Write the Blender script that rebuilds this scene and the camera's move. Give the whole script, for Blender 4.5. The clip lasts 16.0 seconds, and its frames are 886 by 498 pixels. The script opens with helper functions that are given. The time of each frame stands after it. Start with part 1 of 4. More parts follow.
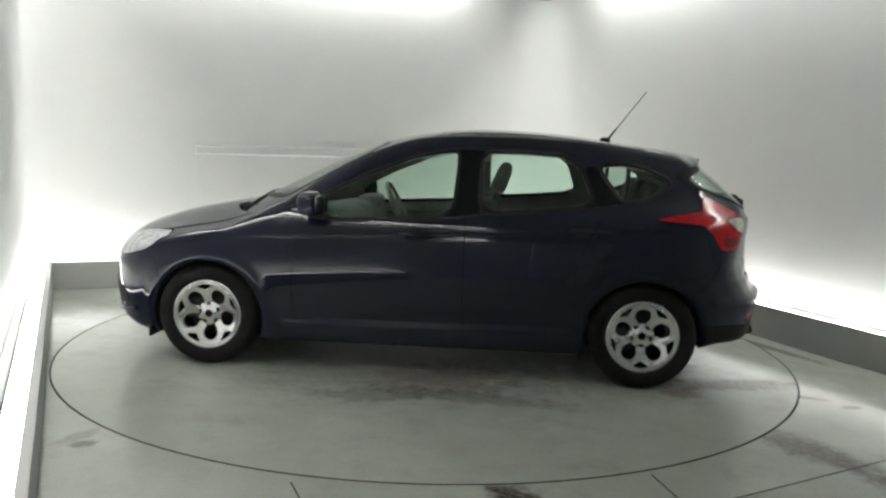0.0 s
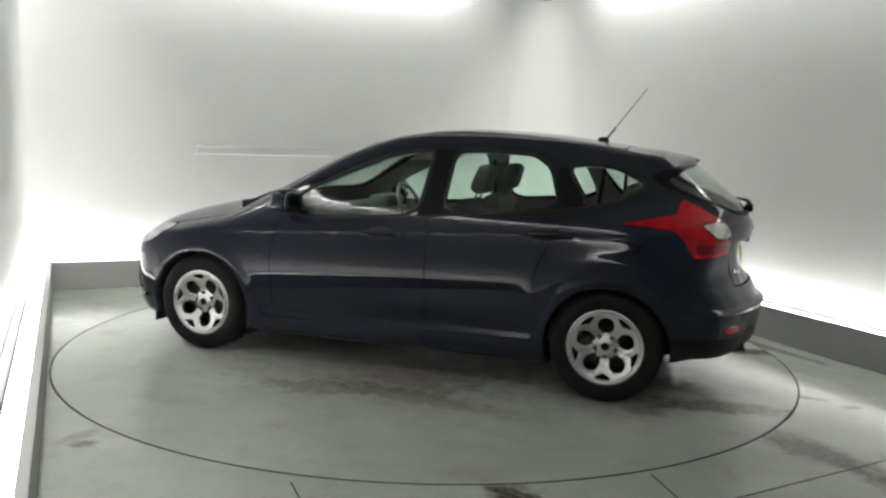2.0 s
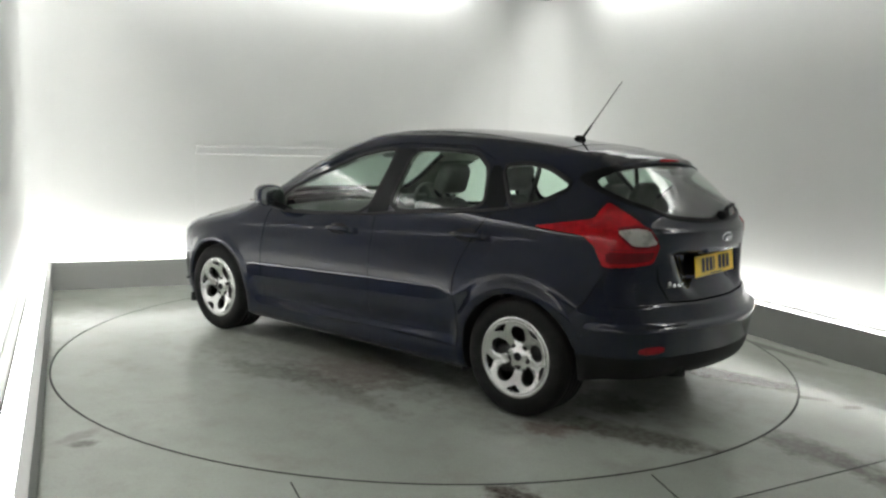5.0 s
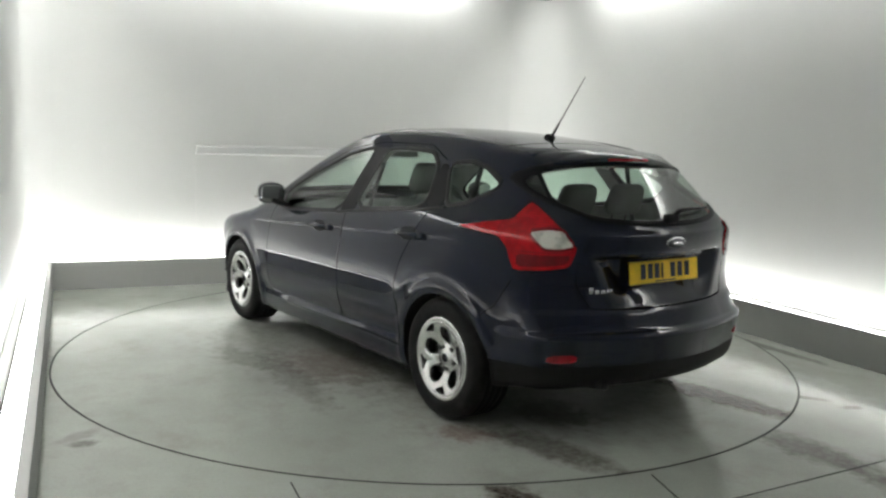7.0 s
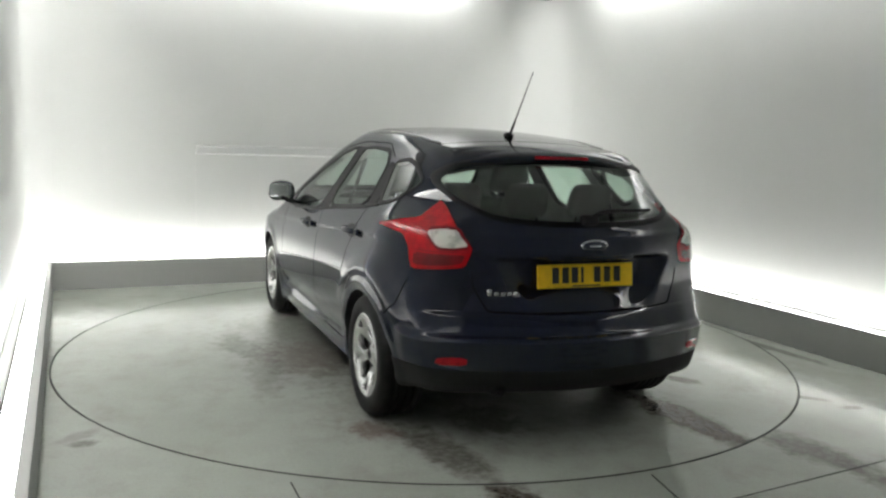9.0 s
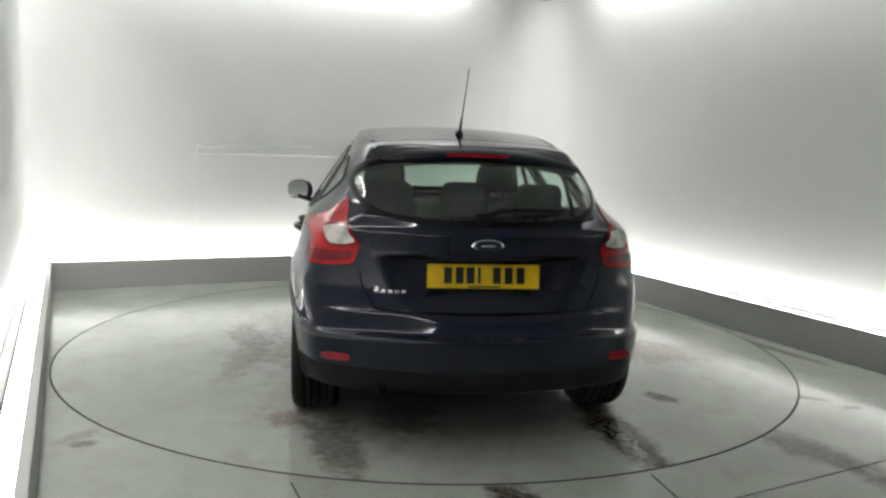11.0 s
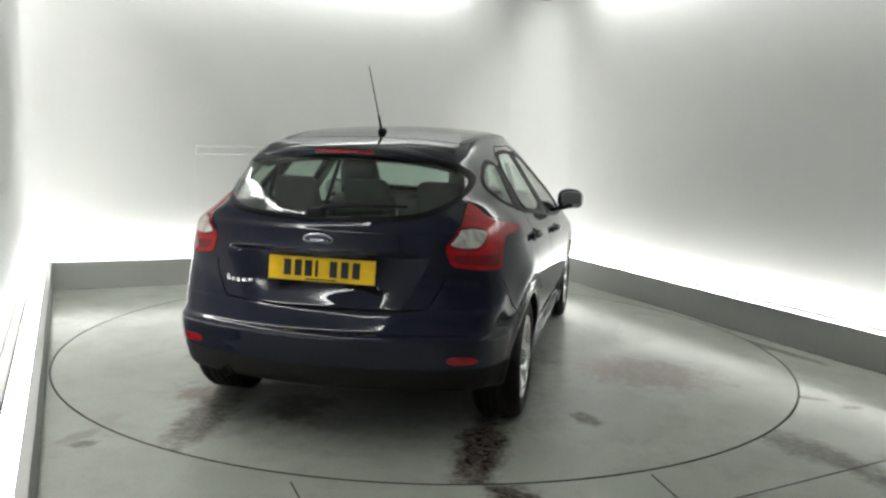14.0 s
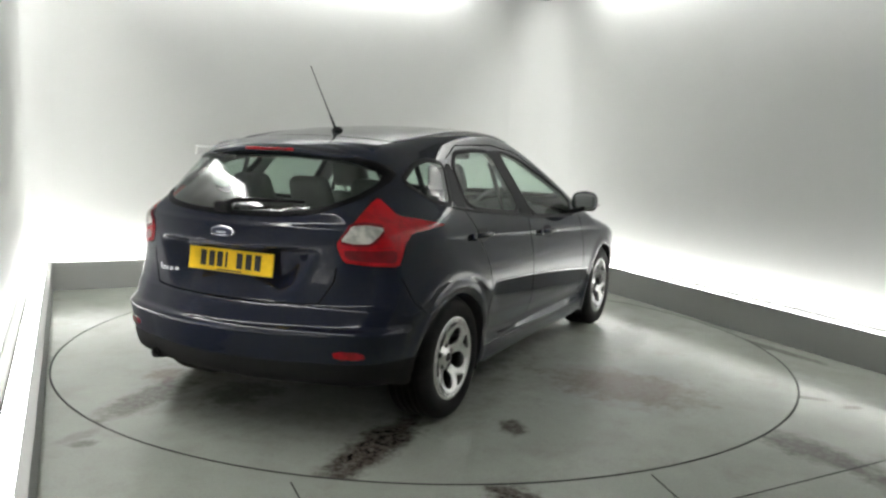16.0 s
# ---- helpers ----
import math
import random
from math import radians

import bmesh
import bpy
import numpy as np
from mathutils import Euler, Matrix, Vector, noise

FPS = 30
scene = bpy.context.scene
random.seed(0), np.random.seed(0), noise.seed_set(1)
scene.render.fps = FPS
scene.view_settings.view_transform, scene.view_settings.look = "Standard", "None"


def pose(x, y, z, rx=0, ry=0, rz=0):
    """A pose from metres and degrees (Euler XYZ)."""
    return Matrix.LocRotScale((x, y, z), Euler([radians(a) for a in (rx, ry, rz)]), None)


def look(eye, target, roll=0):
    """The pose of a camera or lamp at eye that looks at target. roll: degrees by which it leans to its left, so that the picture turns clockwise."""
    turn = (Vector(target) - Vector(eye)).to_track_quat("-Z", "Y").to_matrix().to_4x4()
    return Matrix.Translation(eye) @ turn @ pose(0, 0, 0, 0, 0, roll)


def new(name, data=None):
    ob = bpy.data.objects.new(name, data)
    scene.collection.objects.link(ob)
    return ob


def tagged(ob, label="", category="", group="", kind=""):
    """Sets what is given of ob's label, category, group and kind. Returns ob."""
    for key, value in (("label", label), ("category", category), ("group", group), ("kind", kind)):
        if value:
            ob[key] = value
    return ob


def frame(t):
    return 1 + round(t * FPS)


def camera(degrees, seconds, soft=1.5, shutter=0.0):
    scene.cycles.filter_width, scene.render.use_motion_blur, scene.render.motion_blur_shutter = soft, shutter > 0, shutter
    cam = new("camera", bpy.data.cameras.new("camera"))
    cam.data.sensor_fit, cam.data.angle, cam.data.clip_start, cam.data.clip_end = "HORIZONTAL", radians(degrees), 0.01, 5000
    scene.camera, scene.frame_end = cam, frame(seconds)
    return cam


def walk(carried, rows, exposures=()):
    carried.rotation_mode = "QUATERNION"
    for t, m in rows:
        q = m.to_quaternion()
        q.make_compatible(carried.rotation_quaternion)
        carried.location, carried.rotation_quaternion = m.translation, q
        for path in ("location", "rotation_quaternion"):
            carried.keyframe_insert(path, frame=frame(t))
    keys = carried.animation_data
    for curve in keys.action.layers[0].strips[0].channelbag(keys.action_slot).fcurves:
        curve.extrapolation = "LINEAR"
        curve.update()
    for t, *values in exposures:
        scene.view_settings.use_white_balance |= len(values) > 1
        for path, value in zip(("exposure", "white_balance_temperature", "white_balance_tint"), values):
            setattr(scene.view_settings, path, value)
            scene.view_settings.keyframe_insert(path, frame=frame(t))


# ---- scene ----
from mathutils.geometry import delaunay_2d_cdt

cam = camera(57.666, 16.0, soft=2.5)
EYE = (0.0, -5.644, 1.417)
YAW, PITCH = radians(0.859), radians(-7.544)
AIM = (EYE[0] + math.sin(YAW) * math.cos(PITCH), EYE[1] + math.cos(YAW) * math.cos(PITCH), EYE[2] + math.sin(PITCH))
walk(cam, [(0.0, look(EYE, AIM, 1.914)), (16.0, look(EYE, AIM, 1.914))], exposures=[(0.0, 0.0), (16.0, 0.0)])

# ---- world: the studio is closed, only a trace of grey ----
world = bpy.data.worlds.new("studio_world")
world.use_nodes = True
world.node_tree.nodes["Background"].inputs[0].default_value = (0.6, 0.62, 0.62, 1)
world.node_tree.nodes["Background"].inputs[1].default_value = 0.05
scene.world = world
BASE_LED, TOP_LED = 15.5, 16.2

# ---- plan of the studio: its own axes, turned against the camera ----
TURN = 24.3
U = Vector((math.cos(radians(TURN)), math.sin(radians(TURN)), 0))
V = Vector((math.sin(radians(TURN)), -math.cos(radians(TURN)), 0))
LEFT, RIGHT, BACK, FRONT = -2.461, 2.515, -2.676, 6.2
PLINTH_H, PLINTH_T, SLOT, CEIL = 0.25, 0.045, 0.155, 3.24
DISC_R = 2.443
CAR_C = (1.3605, -0.013)


def plan(u, v, z=0.0):
    return U * u + V * v + Vector((0, 0, z))


# ---- materials ----
def material(name, color, rough=0.5, metal=0.0, coat=0.0, emission=0.0, spec=0.5):
    m = bpy.data.materials.new(name)
    m.use_nodes = True
    b = m.node_tree.nodes["Principled BSDF"]
    b.inputs["Base Color"].default_value = (*color, 1)
    b.inputs["Roughness"].default_value = rough
    b.inputs["Metallic"].default_value = metal
    b.inputs["Coat Weight"].default_value = coat
    b.inputs["Coat Roughness"].default_value = 0.03
    b.inputs["Specular IOR Level"].default_value = spec
    if emission:
        b.inputs["Emission Color"].default_value = (1.0, 0.993, 0.976, 1)
        b.inputs["Emission Strength"].default_value = emission
    return m


class Nodes:
    """Short hand for wiring a material."""

    def __init__(self, m):
        self.t, self.b = m.node_tree, m.node_tree.nodes["Principled BSDF"]

    def add(self, kind, **sockets):
        n = self.t.nodes.new(kind)
        for k, v in sockets.items():
            n.inputs[k.replace("_", " ")].default_value = v
        return n

    def link(self, a, b):
        self.t.links.new(a, b)

    def coords(self):
        return self.add("ShaderNodeTexCoord").outputs["Object"]

    def noise(self, vec, scale, detail=4.0, rough=0.55):
        n = self.add("ShaderNodeTexNoise", Scale=scale, Detail=detail, Roughness=rough)
        self.link(vec, n.inputs["Vector"])
        return n.outputs["Fac"]

    def ramp(self, fac, lo, hi, c0=0.0, c1=1.0):
        n = self.add("ShaderNodeMapRange")
        n.interpolation_type = "SMOOTHSTEP"
        for i, v in zip((1, 2, 3, 4), (lo, hi, c0, c1)):
            n.inputs[i].default_value = v
        self.link(fac, n.inputs[0])
        return n.outputs[0]

    def math(self, op, a, b=None):
        n = self.add("ShaderNodeMath")
        n.operation = op
        for i, v in enumerate((a, b)):
            if v is None:
                continue
            if isinstance(v, (int, float)):
                n.inputs[i].default_value = v
            else:
                self.link(v, n.inputs[i])
        return n.outputs[0]

    def mix(self, fac, a, b):
        n = self.add("ShaderNodeMix")
        n.data_type = "RGBA"
        for i, v in ((0, fac), (6, a), (7, b)):
            if isinstance(v, (int, float)):
                n.inputs[i].default_value = v
            elif isinstance(v, tuple):
                n.inputs[i].default_value = (*v, 1)
            else:
                self.link(v, n.inputs[i])
        return n.outputs[2]

    def bump(self, height, strength, distance=0.01):
        n = self.add("ShaderNodeBump", Strength=strength, Distance=distance)
        self.link(height, n.inputs["Height"])
        self.link(n.outputs[0], self.b.inputs["Normal"])

    def spot(self, vec, x, y, rx, ry, angle=0.0, soft=0.35, wobble=None):
        """1 inside an oval on the ground at (x, y), 0 outside, with a ragged edge."""
        mp = self.add("ShaderNodeMapping")
        mp.vector_type = "TEXTURE"
        mp.inputs["Location"].default_value = (x, y, 0)
        mp.inputs["Rotation"].default_value = (0, 0, radians(angle))
        mp.inputs["Scale"].default_value = (rx, ry, 1000)
        self.link(vec, mp.inputs["Vector"])
        ln = self.add("ShaderNodeVectorMath")
        ln.operation = "LENGTH"
        self.link(mp.outputs[0], ln.inputs[0])
        d = ln.outputs["Value"]
        if wobble is not None:
            d = self.math("ADD", d, wobble)
        return self.ramp(d, 1.0 - soft, 1.0 + soft, 1.0, 0.0)


def floor_material(name, stains):
    """Grey sealed concrete, damp in places; stains: (x, y, rx, ry, angle, strength, colour), painted shade and glare
    among them.
    """
    m = material(name, (0.3, 0.3, 0.28), 0.3)
    n = Nodes(m)
    vec = n.coords()
    big, mid, fine = n.noise(vec, 0.8, 6.0, 0.6), n.noise(vec, 4.0, 7.0, 0.65), n.noise(vec, 70.0, 3.0)
    c = n.mix(n.ramp(big, 0.35, 0.68), FLOOR_A, FLOOR_B)
    c = n.mix(n.math("MULTIPLY", n.ramp(mid, 0.45, 0.80), 0.55), c, FLOOR_C)
    c = n.mix(n.math("MULTIPLY", n.ramp(n.noise(vec, 1.7, 6.0, 0.7), 0.52, 0.75), 0.5), c, FLOOR_D)
    c = n.mix(n.math("MULTIPLY", n.ramp(n.noise(vec, 16.0, 5.0, 0.7), 0.60, 0.78), 0.35), c, FLOOR_E)
    c = n.mix(n.math("MULTIPLY", n.ramp(fine, 0.35, 0.75), 0.10), c, (0.12, 0.12, 0.11))
    ragged = n.math("MULTIPLY", n.math("SUBTRACT", n.noise(vec, 9.0, 6.0, 0.7), 0.5), 2.2)
    flecks = n.ramp(n.noise(vec, 26.0, 5.0, 0.7), 0.30, 0.62, 0.62, 1.0)
    wet = n.ramp(n.noise(vec, 1.1, 3.0, 0.5), 0.30, 0.70)
    rough = n.ramp(wet, 0.0, 1.0, 0.185, 0.105)
    for x, y, rx, ry, ang, k, col in stains:
        s = n.math("MULTIPLY", n.math("MULTIPLY", n.spot(vec, x, y, rx, ry, ang, 0.45, ragged), k), flecks)
        c = n.mix(s, c, col)
    n.link(c, n.b.inputs["Base Color"])
    n.link(n.math("ADD", rough, n.math("MULTIPLY", mid, 0.03)), n.b.inputs["Roughness"])
    n.bump(n.math("ADD", mid, n.math("MULTIPLY", fine, 0.3)), 0.06, 0.01)
    return m


def wall_material(name, color, rough):
    m = material(name, color, rough)
    n = Nodes(m)
    vec = n.coords()
    big, fine = n.noise(vec, 0.7, 3.0), n.noise(vec, 60.0, 4.0)
    c = n.mix(n.ramp(big, 0.3, 0.75), color, tuple(k * 0.95 for k in color))
    n.link(c, n.b.inputs["Base Color"])
    n.bump(fine, 0.04, 0.004)
    return m


def glass_material(name, tint, gloss=1.0, face_on=0.085):
    m = bpy.data.materials.new(name)
    m.use_nodes = True
    t = m.node_tree
    t.nodes.remove(t.nodes["Principled BSDF"])
    tr, gl, mx, lw, pw, ad = (t.nodes.new("ShaderNode" + k) for k in ("BsdfTransparent", "BsdfGlossy", "MixShader", "LayerWeight", "Math", "Math"))
    tr.inputs["Color"].default_value = (*tint, 1)
    gl.inputs["Roughness"].default_value = 0.07
    gl.inputs["Color"].default_value = (gloss, gloss, gloss, 1)
    lw.inputs["Blend"].default_value = 0.5
    pw.operation, ad.operation = "POWER", "MULTIPLY_ADD"
    pw.inputs[1].default_value = 5.0
    ad.inputs[1].default_value, ad.inputs[2].default_value = 0.85, face_on
    t.links.new(lw.outputs["Facing"], pw.inputs[0])
    t.links.new(pw.outputs[0], ad.inputs[0])
    t.links.new(ad.outputs[0], mx.inputs[0])
    t.links.new(tr.outputs[0], mx.inputs[1])
    t.links.new(gl.outputs[0], mx.inputs[2])
    t.links.new(mx.outputs[0], t.nodes["Material Output"].inputs[0])
    return m


def paint_material():
    m = material("navy_metallic_paint", (0.006, 0.008, 0.018), 0.5, 0.0, 0.9, spec=0.04)
    n = Nodes(m)
    vec = n.coords()
    flake, dust = n.noise(vec, 900.0, 1.0), n.noise(vec, 3.0, 5.0)
    c = n.mix(n.ramp(flake, 0.45, 0.75), (0.0045, 0.0066, 0.0190), (0.0085, 0.0122, 0.0350))
    c = n.mix(n.math("MULTIPLY", n.ramp(dust, 0.4, 0.8), 0.06), c, (0.03, 0.03, 0.034))
    n.link(c, n.b.inputs["Base Color"])
    n.link(n.ramp(dust, 0.3, 0.8, 0.012, 0.035), n.b.inputs["Coat Roughness"])
    n.b.inputs["Coat IOR"].default_value = 1.54
    return m


def rubber_material():
    m = material("tyre_rubber", (0.009, 0.009, 0.009), 0.7, spec=0.25)
    n = Nodes(m)
    vec = n.coords()
    n.link(n.mix(n.ramp(n.noise(vec, 12.0), 0.4, 0.75), (0.007, 0.007, 0.007), (0.016, 0.0155, 0.0145)), n.b.inputs["Base Color"])
    n.bump(n.noise(vec, 160.0, 3.0), 0.15, 0.002)
    return m


def metal_material(name, color, rough, wear=0.72):
    m = material(name, color, rough, 1.0)
    n = Nodes(m)
    k = n.noise(n.coords(), 25.0, 4.0)
    n.link(n.ramp(k, 0.3, 0.8, rough * (0.3 + 0.7 * wear), rough * (1.7 - 0.7 * wear)), n.b.inputs["Roughness"])
    n.link(n.mix(n.ramp(k, 0.45, 0.8), color, tuple(c * wear for c in color)), n.b.inputs["Base Color"])
    return m


def trim_material(name, color, rough, grain=220.0):
    m = material(name, color, rough, spec=0.35)
    n = Nodes(m)
    vec = n.coords()
    n.link(n.mix(n.ramp(n.noise(vec, 6.0), 0.35, 0.75), color, tuple(c * 1.5 for c in color)), n.b.inputs["Base Color"])
    n.bump(n.noise(vec, grain, 3.0), 0.2, 0.001)
    return m


def lamp_material(name, color, rough=0.12, depth=0.45, gloss=0.5, ribbed=0.45):
    """Moulded lamp plastic with ribs under a clear skin."""
    m = material(name, color, rough, 0.0, gloss, spec=0.3)
    n = Nodes(m)
    vec = n.coords()
    ribs = n.add("ShaderNodeTexWave", Scale=28.0, Distortion=0.4)
    ribs.bands_direction = "Z"
    n.link(vec, ribs.inputs["Vector"])
    cells = n.noise(vec, 18.0, 3.0)
    c = n.mix(n.math("MULTIPLY", ribs.outputs["Fac"], ribbed), color, tuple(k * depth for k in color))
    c = n.mix(n.math("MULTIPLY", n.ramp(cells, 0.42, 0.62), 0.55), c, tuple(min(1.0, k * depth * 0.8) for k in color))
    n.link(c, n.b.inputs["Base Color"])
    return m


FLOOR_A, FLOOR_B, FLOOR_C, FLOOR_D, FLOOR_E = (0.365, 0.390, 0.345), (0.45, 0.475, 0.425), (0.30, 0.298, 0.262), (0.27, 0.253, 0.225), (0.54, 0.54, 0.50)
# The pale tone paints glare of the wall lights on the wet floor.
BROWN, RED, DAMP_SHADE, PALE_GLARE = (0.055, 0.036, 0.028), (0.15, 0.065, 0.060), (0.11, 0.10, 0.092), (0.55, 0.56, 0.53)
# The first two wide ovals paint damp and the car's contact shade together.
DISC_STAINS_AND_SHADE = [(-1.0, 0.0, 0.9, 0.85, 0, 0.36, DAMP_SHADE), (0.1, 0.3, 1.0, 0.9, 20, 0.38, DAMP_SHADE),
               (-1.95, 0.68, 0.40, 0.11, 12, 0.70, BROWN), (-1.92, -0.74, 0.46, 0.11, 4, 1.0, BROWN), (-1.62, 0.30, 0.22, 0.16, 0, 0.5, BROWN),
               (-0.3, -1.5, 0.42, 0.30, 80, 0.62, RED), (-0.2, 0.9, 0.35, 0.30, 0, 0.35, RED), (-0.35, 1.22, 0.55, 0.10, -8, 0.35, BROWN), (0.2, 1.3, 0.3, 0.1, 10, 0.4, DAMP_SHADE),
               (-1.33, -1.2, 0.10, 0.06, 30, 0.8, BROWN), (-1.6, 0.9, 0.14, 0.10, 30, 0.6, RED), (0.9, -1.2, 0.5, 0.14, 5, 0.45, DAMP_SHADE), (1.6, -0.9, 0.4, 0.12, 0, 0.4, PALE_GLARE)]
FLOOR_STAINS_AND_GLARE = [(1.88, -1.95, 0.36, 0.12, -56, 0.9, DAMP_SHADE), (2.20, -2.55, 0.42, 0.12, -62, 0.8, DAMP_SHADE), (0.38, -2.56, 0.15, 0.10, -60, 1.0, BROWN), (-1.55, -2.10, 0.06, 0.045, 20, 0.7, DAMP_SHADE), (-1.62, -2.02, 0.10, 0.05, 60, 0.4, DAMP_SHADE),
                (-2.45, 0.30, 0.40, 0.16, -60, 0.7, PALE_GLARE), (2.35, -0.75, 0.40, 0.18, -62, 0.6, PALE_GLARE), (2.25, -1.10, 0.10, 0.03, -20, 0.8, BROWN), (2.42, -1.25, 0.07, 0.03, 10, 0.8, BROWN), (2.48, 0.15, 0.5, 0.05, -64, 0.7, DAMP_SHADE), (2.0, 1.2, 0.5, 0.06, -64, 0.6, DAMP_SHADE)]
m_disc = floor_material("turntable_concrete", DISC_STAINS_AND_SHADE)
m_floor = floor_material("floor_concrete", FLOOR_STAINS_AND_GLARE)
m_wall = wall_material("white_wall", (0.80, 0.81, 0.79), 0.55)
m_ceiling = wall_material("pale_grey_ceiling", (0.42, 0.43, 0.42), 0.7)
m_shutter = wall_material("grey_end_wall", (0.36, 0.37, 0.375), 0.6)
m_plinth = wall_material("grey_plinth_paint", (0.46, 0.465, 0.45), 0.5)
m_shade_rail = wall_material("shadow_line_paint", (0.715, 0.725, 0.71), 0.6)
m_gap = material("dark_gap", (0.015, 0.015, 0.014), 0.8)
m_led_base = material("base_light_diffuser", (0.9, 0.9, 0.88), 0.4, emission=BASE_LED)
m_led_top = material("top_light_diffuser", (0.9, 0.9, 0.88), 0.4, emission=TOP_LED)
m_paint = paint_material()
m_black = material("gloss_black_trim", (0.005, 0.005, 0.006), 0.38, spec=0.14)
m_shut = material("shut_line_shadow", (0.002, 0.002, 0.002), 0.9, spec=0.05)
m_moulding_sheen = trim_material("roof_moulding_sheen", (0.20, 0.20, 0.20), 0.28)
m_seal = trim_material("rubber_seal", (0.008, 0.008, 0.008), 0.5)
m_plastic = trim_material("black_grained_plastic", (0.0055, 0.0055, 0.006), 0.75)
m_under = trim_material("underbody_black", (0.008, 0.008, 0.008), 0.85)
m_rubber = rubber_material()
m_alloy = metal_material("silver_alloy", (0.66, 0.66, 0.655), 0.22, 0.90)
m_steel = metal_material("dull_brake_steel", (0.085, 0.083, 0.08), 0.42)
m_chrome = metal_material("chrome", (0.85, 0.85, 0.86), 0.08)
m_glass = glass_material("green_tinted_glass", (0.72, 0.83, 0.76), 1.0, 0.05)
m_rear_glass = glass_material("rear_tinted_glass", (0.64, 0.75, 0.68), 1.0, 0.10)
m_red = lamp_material("red_lamp_plastic", (0.62, 0.003, 0.010), 0.15, 0.55, 0.45)
m_red_dark = lamp_material("red_reflector", (0.42, 0.006, 0.014))
m_red_deep = lamp_material("deep_red_lamp_plastic", (0.24, 0.003, 0.008), 0.15, 0.6, 0.5)
m_clear = lamp_material("clear_lamp_lens", (0.74, 0.70, 0.65), 0.12, 0.35, 0.5, 0.08)
m_head = lamp_material("headlamp_lens", (0.70, 0.71, 0.72))
m_yellow = trim_material("yellow_plate", (0.72, 0.47, 0.012), 0.35)
m_ink = material("plate_black", (0.01, 0.01, 0.01), 0.5)
m_blue = material("badge_blue", (0.010, 0.018, 0.06), 0.25, 0.3, 1.0)
m_cloth = trim_material("charcoal_seat_cloth", (0.13, 0.136, 0.13), 0.9, 400.0)
m_cabin = trim_material("dark_cabin_plastic", (0.19, 0.198, 0.188), 0.7)
m_headliner = trim_material("pale_grey_headliner", (0.60, 0.60, 0.56), 0.9, 300.0)
m_mirror = material("mirror_glass", (0.42, 0.44, 0.44), 0.02, 1.0)


# ---- building helpers ----
def mesh_object(name, bm, mat, smooth=False):
    me = bpy.data.meshes.new(name)
    bm.to_mesh(me)
    bm.free()
    me.materials.append(mat)
    if smooth:
        me.polygons.foreach_set("use_smooth", [True] * len(me.polygons))
    return new(name, me)


def part(name, bm, mat, parent, label="", smooth=True):
    ob = mesh_object(name, bm, mat, smooth)
    ob.parent = parent
    return tagged(ob, label) if label else ob


def array_mesh(name, verts, faces, mat, normals=None):
    me = bpy.data.meshes.new(name)
    me.from_pydata([tuple(v) for v in verts], [], [tuple(f) for f in faces])
    me.polygons.foreach_set("use_smooth", [True] * len(me.polygons))
    me.materials.append(mat)
    if normals is not None:
        me.normals_split_custom_set_from_vertices([tuple(n) for n in normals])
    return me


def array_part(name, verts, faces, mat, parent, label="", normals=None):
    ob = new(name, array_mesh(name, verts, faces, mat, normals))
    ob.parent = parent
    return tagged(ob, label) if label else ob


def box(bm, size, at=(0, 0, 0), bevel=0.0, m=None, segments=2, taper=1.0):
    """A box with rounded edges; taper narrows its top."""
    r = bmesh.ops.create_cube(bm, size=1.0)
    vs = r["verts"]
    for v in vs:
        k = taper if v.co.z > 0 else 1.0
        v.co = Vector((v.co.x * size[0] * k, v.co.y * size[1] * k, v.co.z * size[2]))
    if bevel:
        es = list({e for v in vs for e in v.link_edges})
        out = bmesh.ops.bevel(bm, geom=es, offset=bevel, segments=segments, profile=0.5, affect="EDGES")
        vs = list({v for f in out["faces"] for v in f.verts} | {v for v in vs if v.is_valid})
    m = Matrix.Translation(at) if m is None else m
    for v in vs:
        v.co = m @ v.co
    return bm


def lathe(bm, profile, steps=48, axis="Y"):
    """Turn a profile of (radius, along) about an axis."""
    rings = []
    for i in range(steps):
        a = math.tau * i / steps
        rings.append([bm.verts.new((r * math.cos(a), s, r * math.sin(a)) if axis == "Y" else (r * math.cos(a), r * math.sin(a), s)) for r, s in profile])
    for i in range(steps):
        p, q = rings[i], rings[(i + 1) % steps]
        for j in range(len(profile) - 1):
            bm.faces.new((p[j], p[j + 1], q[j + 1], q[j]))
    bmesh.ops.recalc_face_normals(bm, faces=bm.faces)
    return bm


def tube(bm, points, radius, sides=10, end=None):
    """A round bar along points, tapering to the radius end."""
    pts = [Vector(p) for p in points]
    end = radius if end is None else end
    rings = []
    for i, p in enumerate(pts):
        d = (pts[min(i + 1, len(pts) - 1)] - pts[max(i - 1, 0)]).normalized()
        s = d.cross(Vector((0.123, 0.97, 0.21))).normalized()
        w = d.cross(s)
        r = radius + (end - radius) * i / max(1, len(pts) - 1)
        rings.append([bm.verts.new(p + (s * math.cos(k) + w * math.sin(k)) * r) for k in (math.tau * j / sides for j in range(sides))])
    for a, b in zip(rings, rings[1:]):
        for j in range(sides):
            bm.faces.new((a[j], a[(j + 1) % sides], b[(j + 1) % sides], b[j]))
    bm.faces.new(rings[0][::-1])
    bm.faces.new(rings[-1])
    return bm


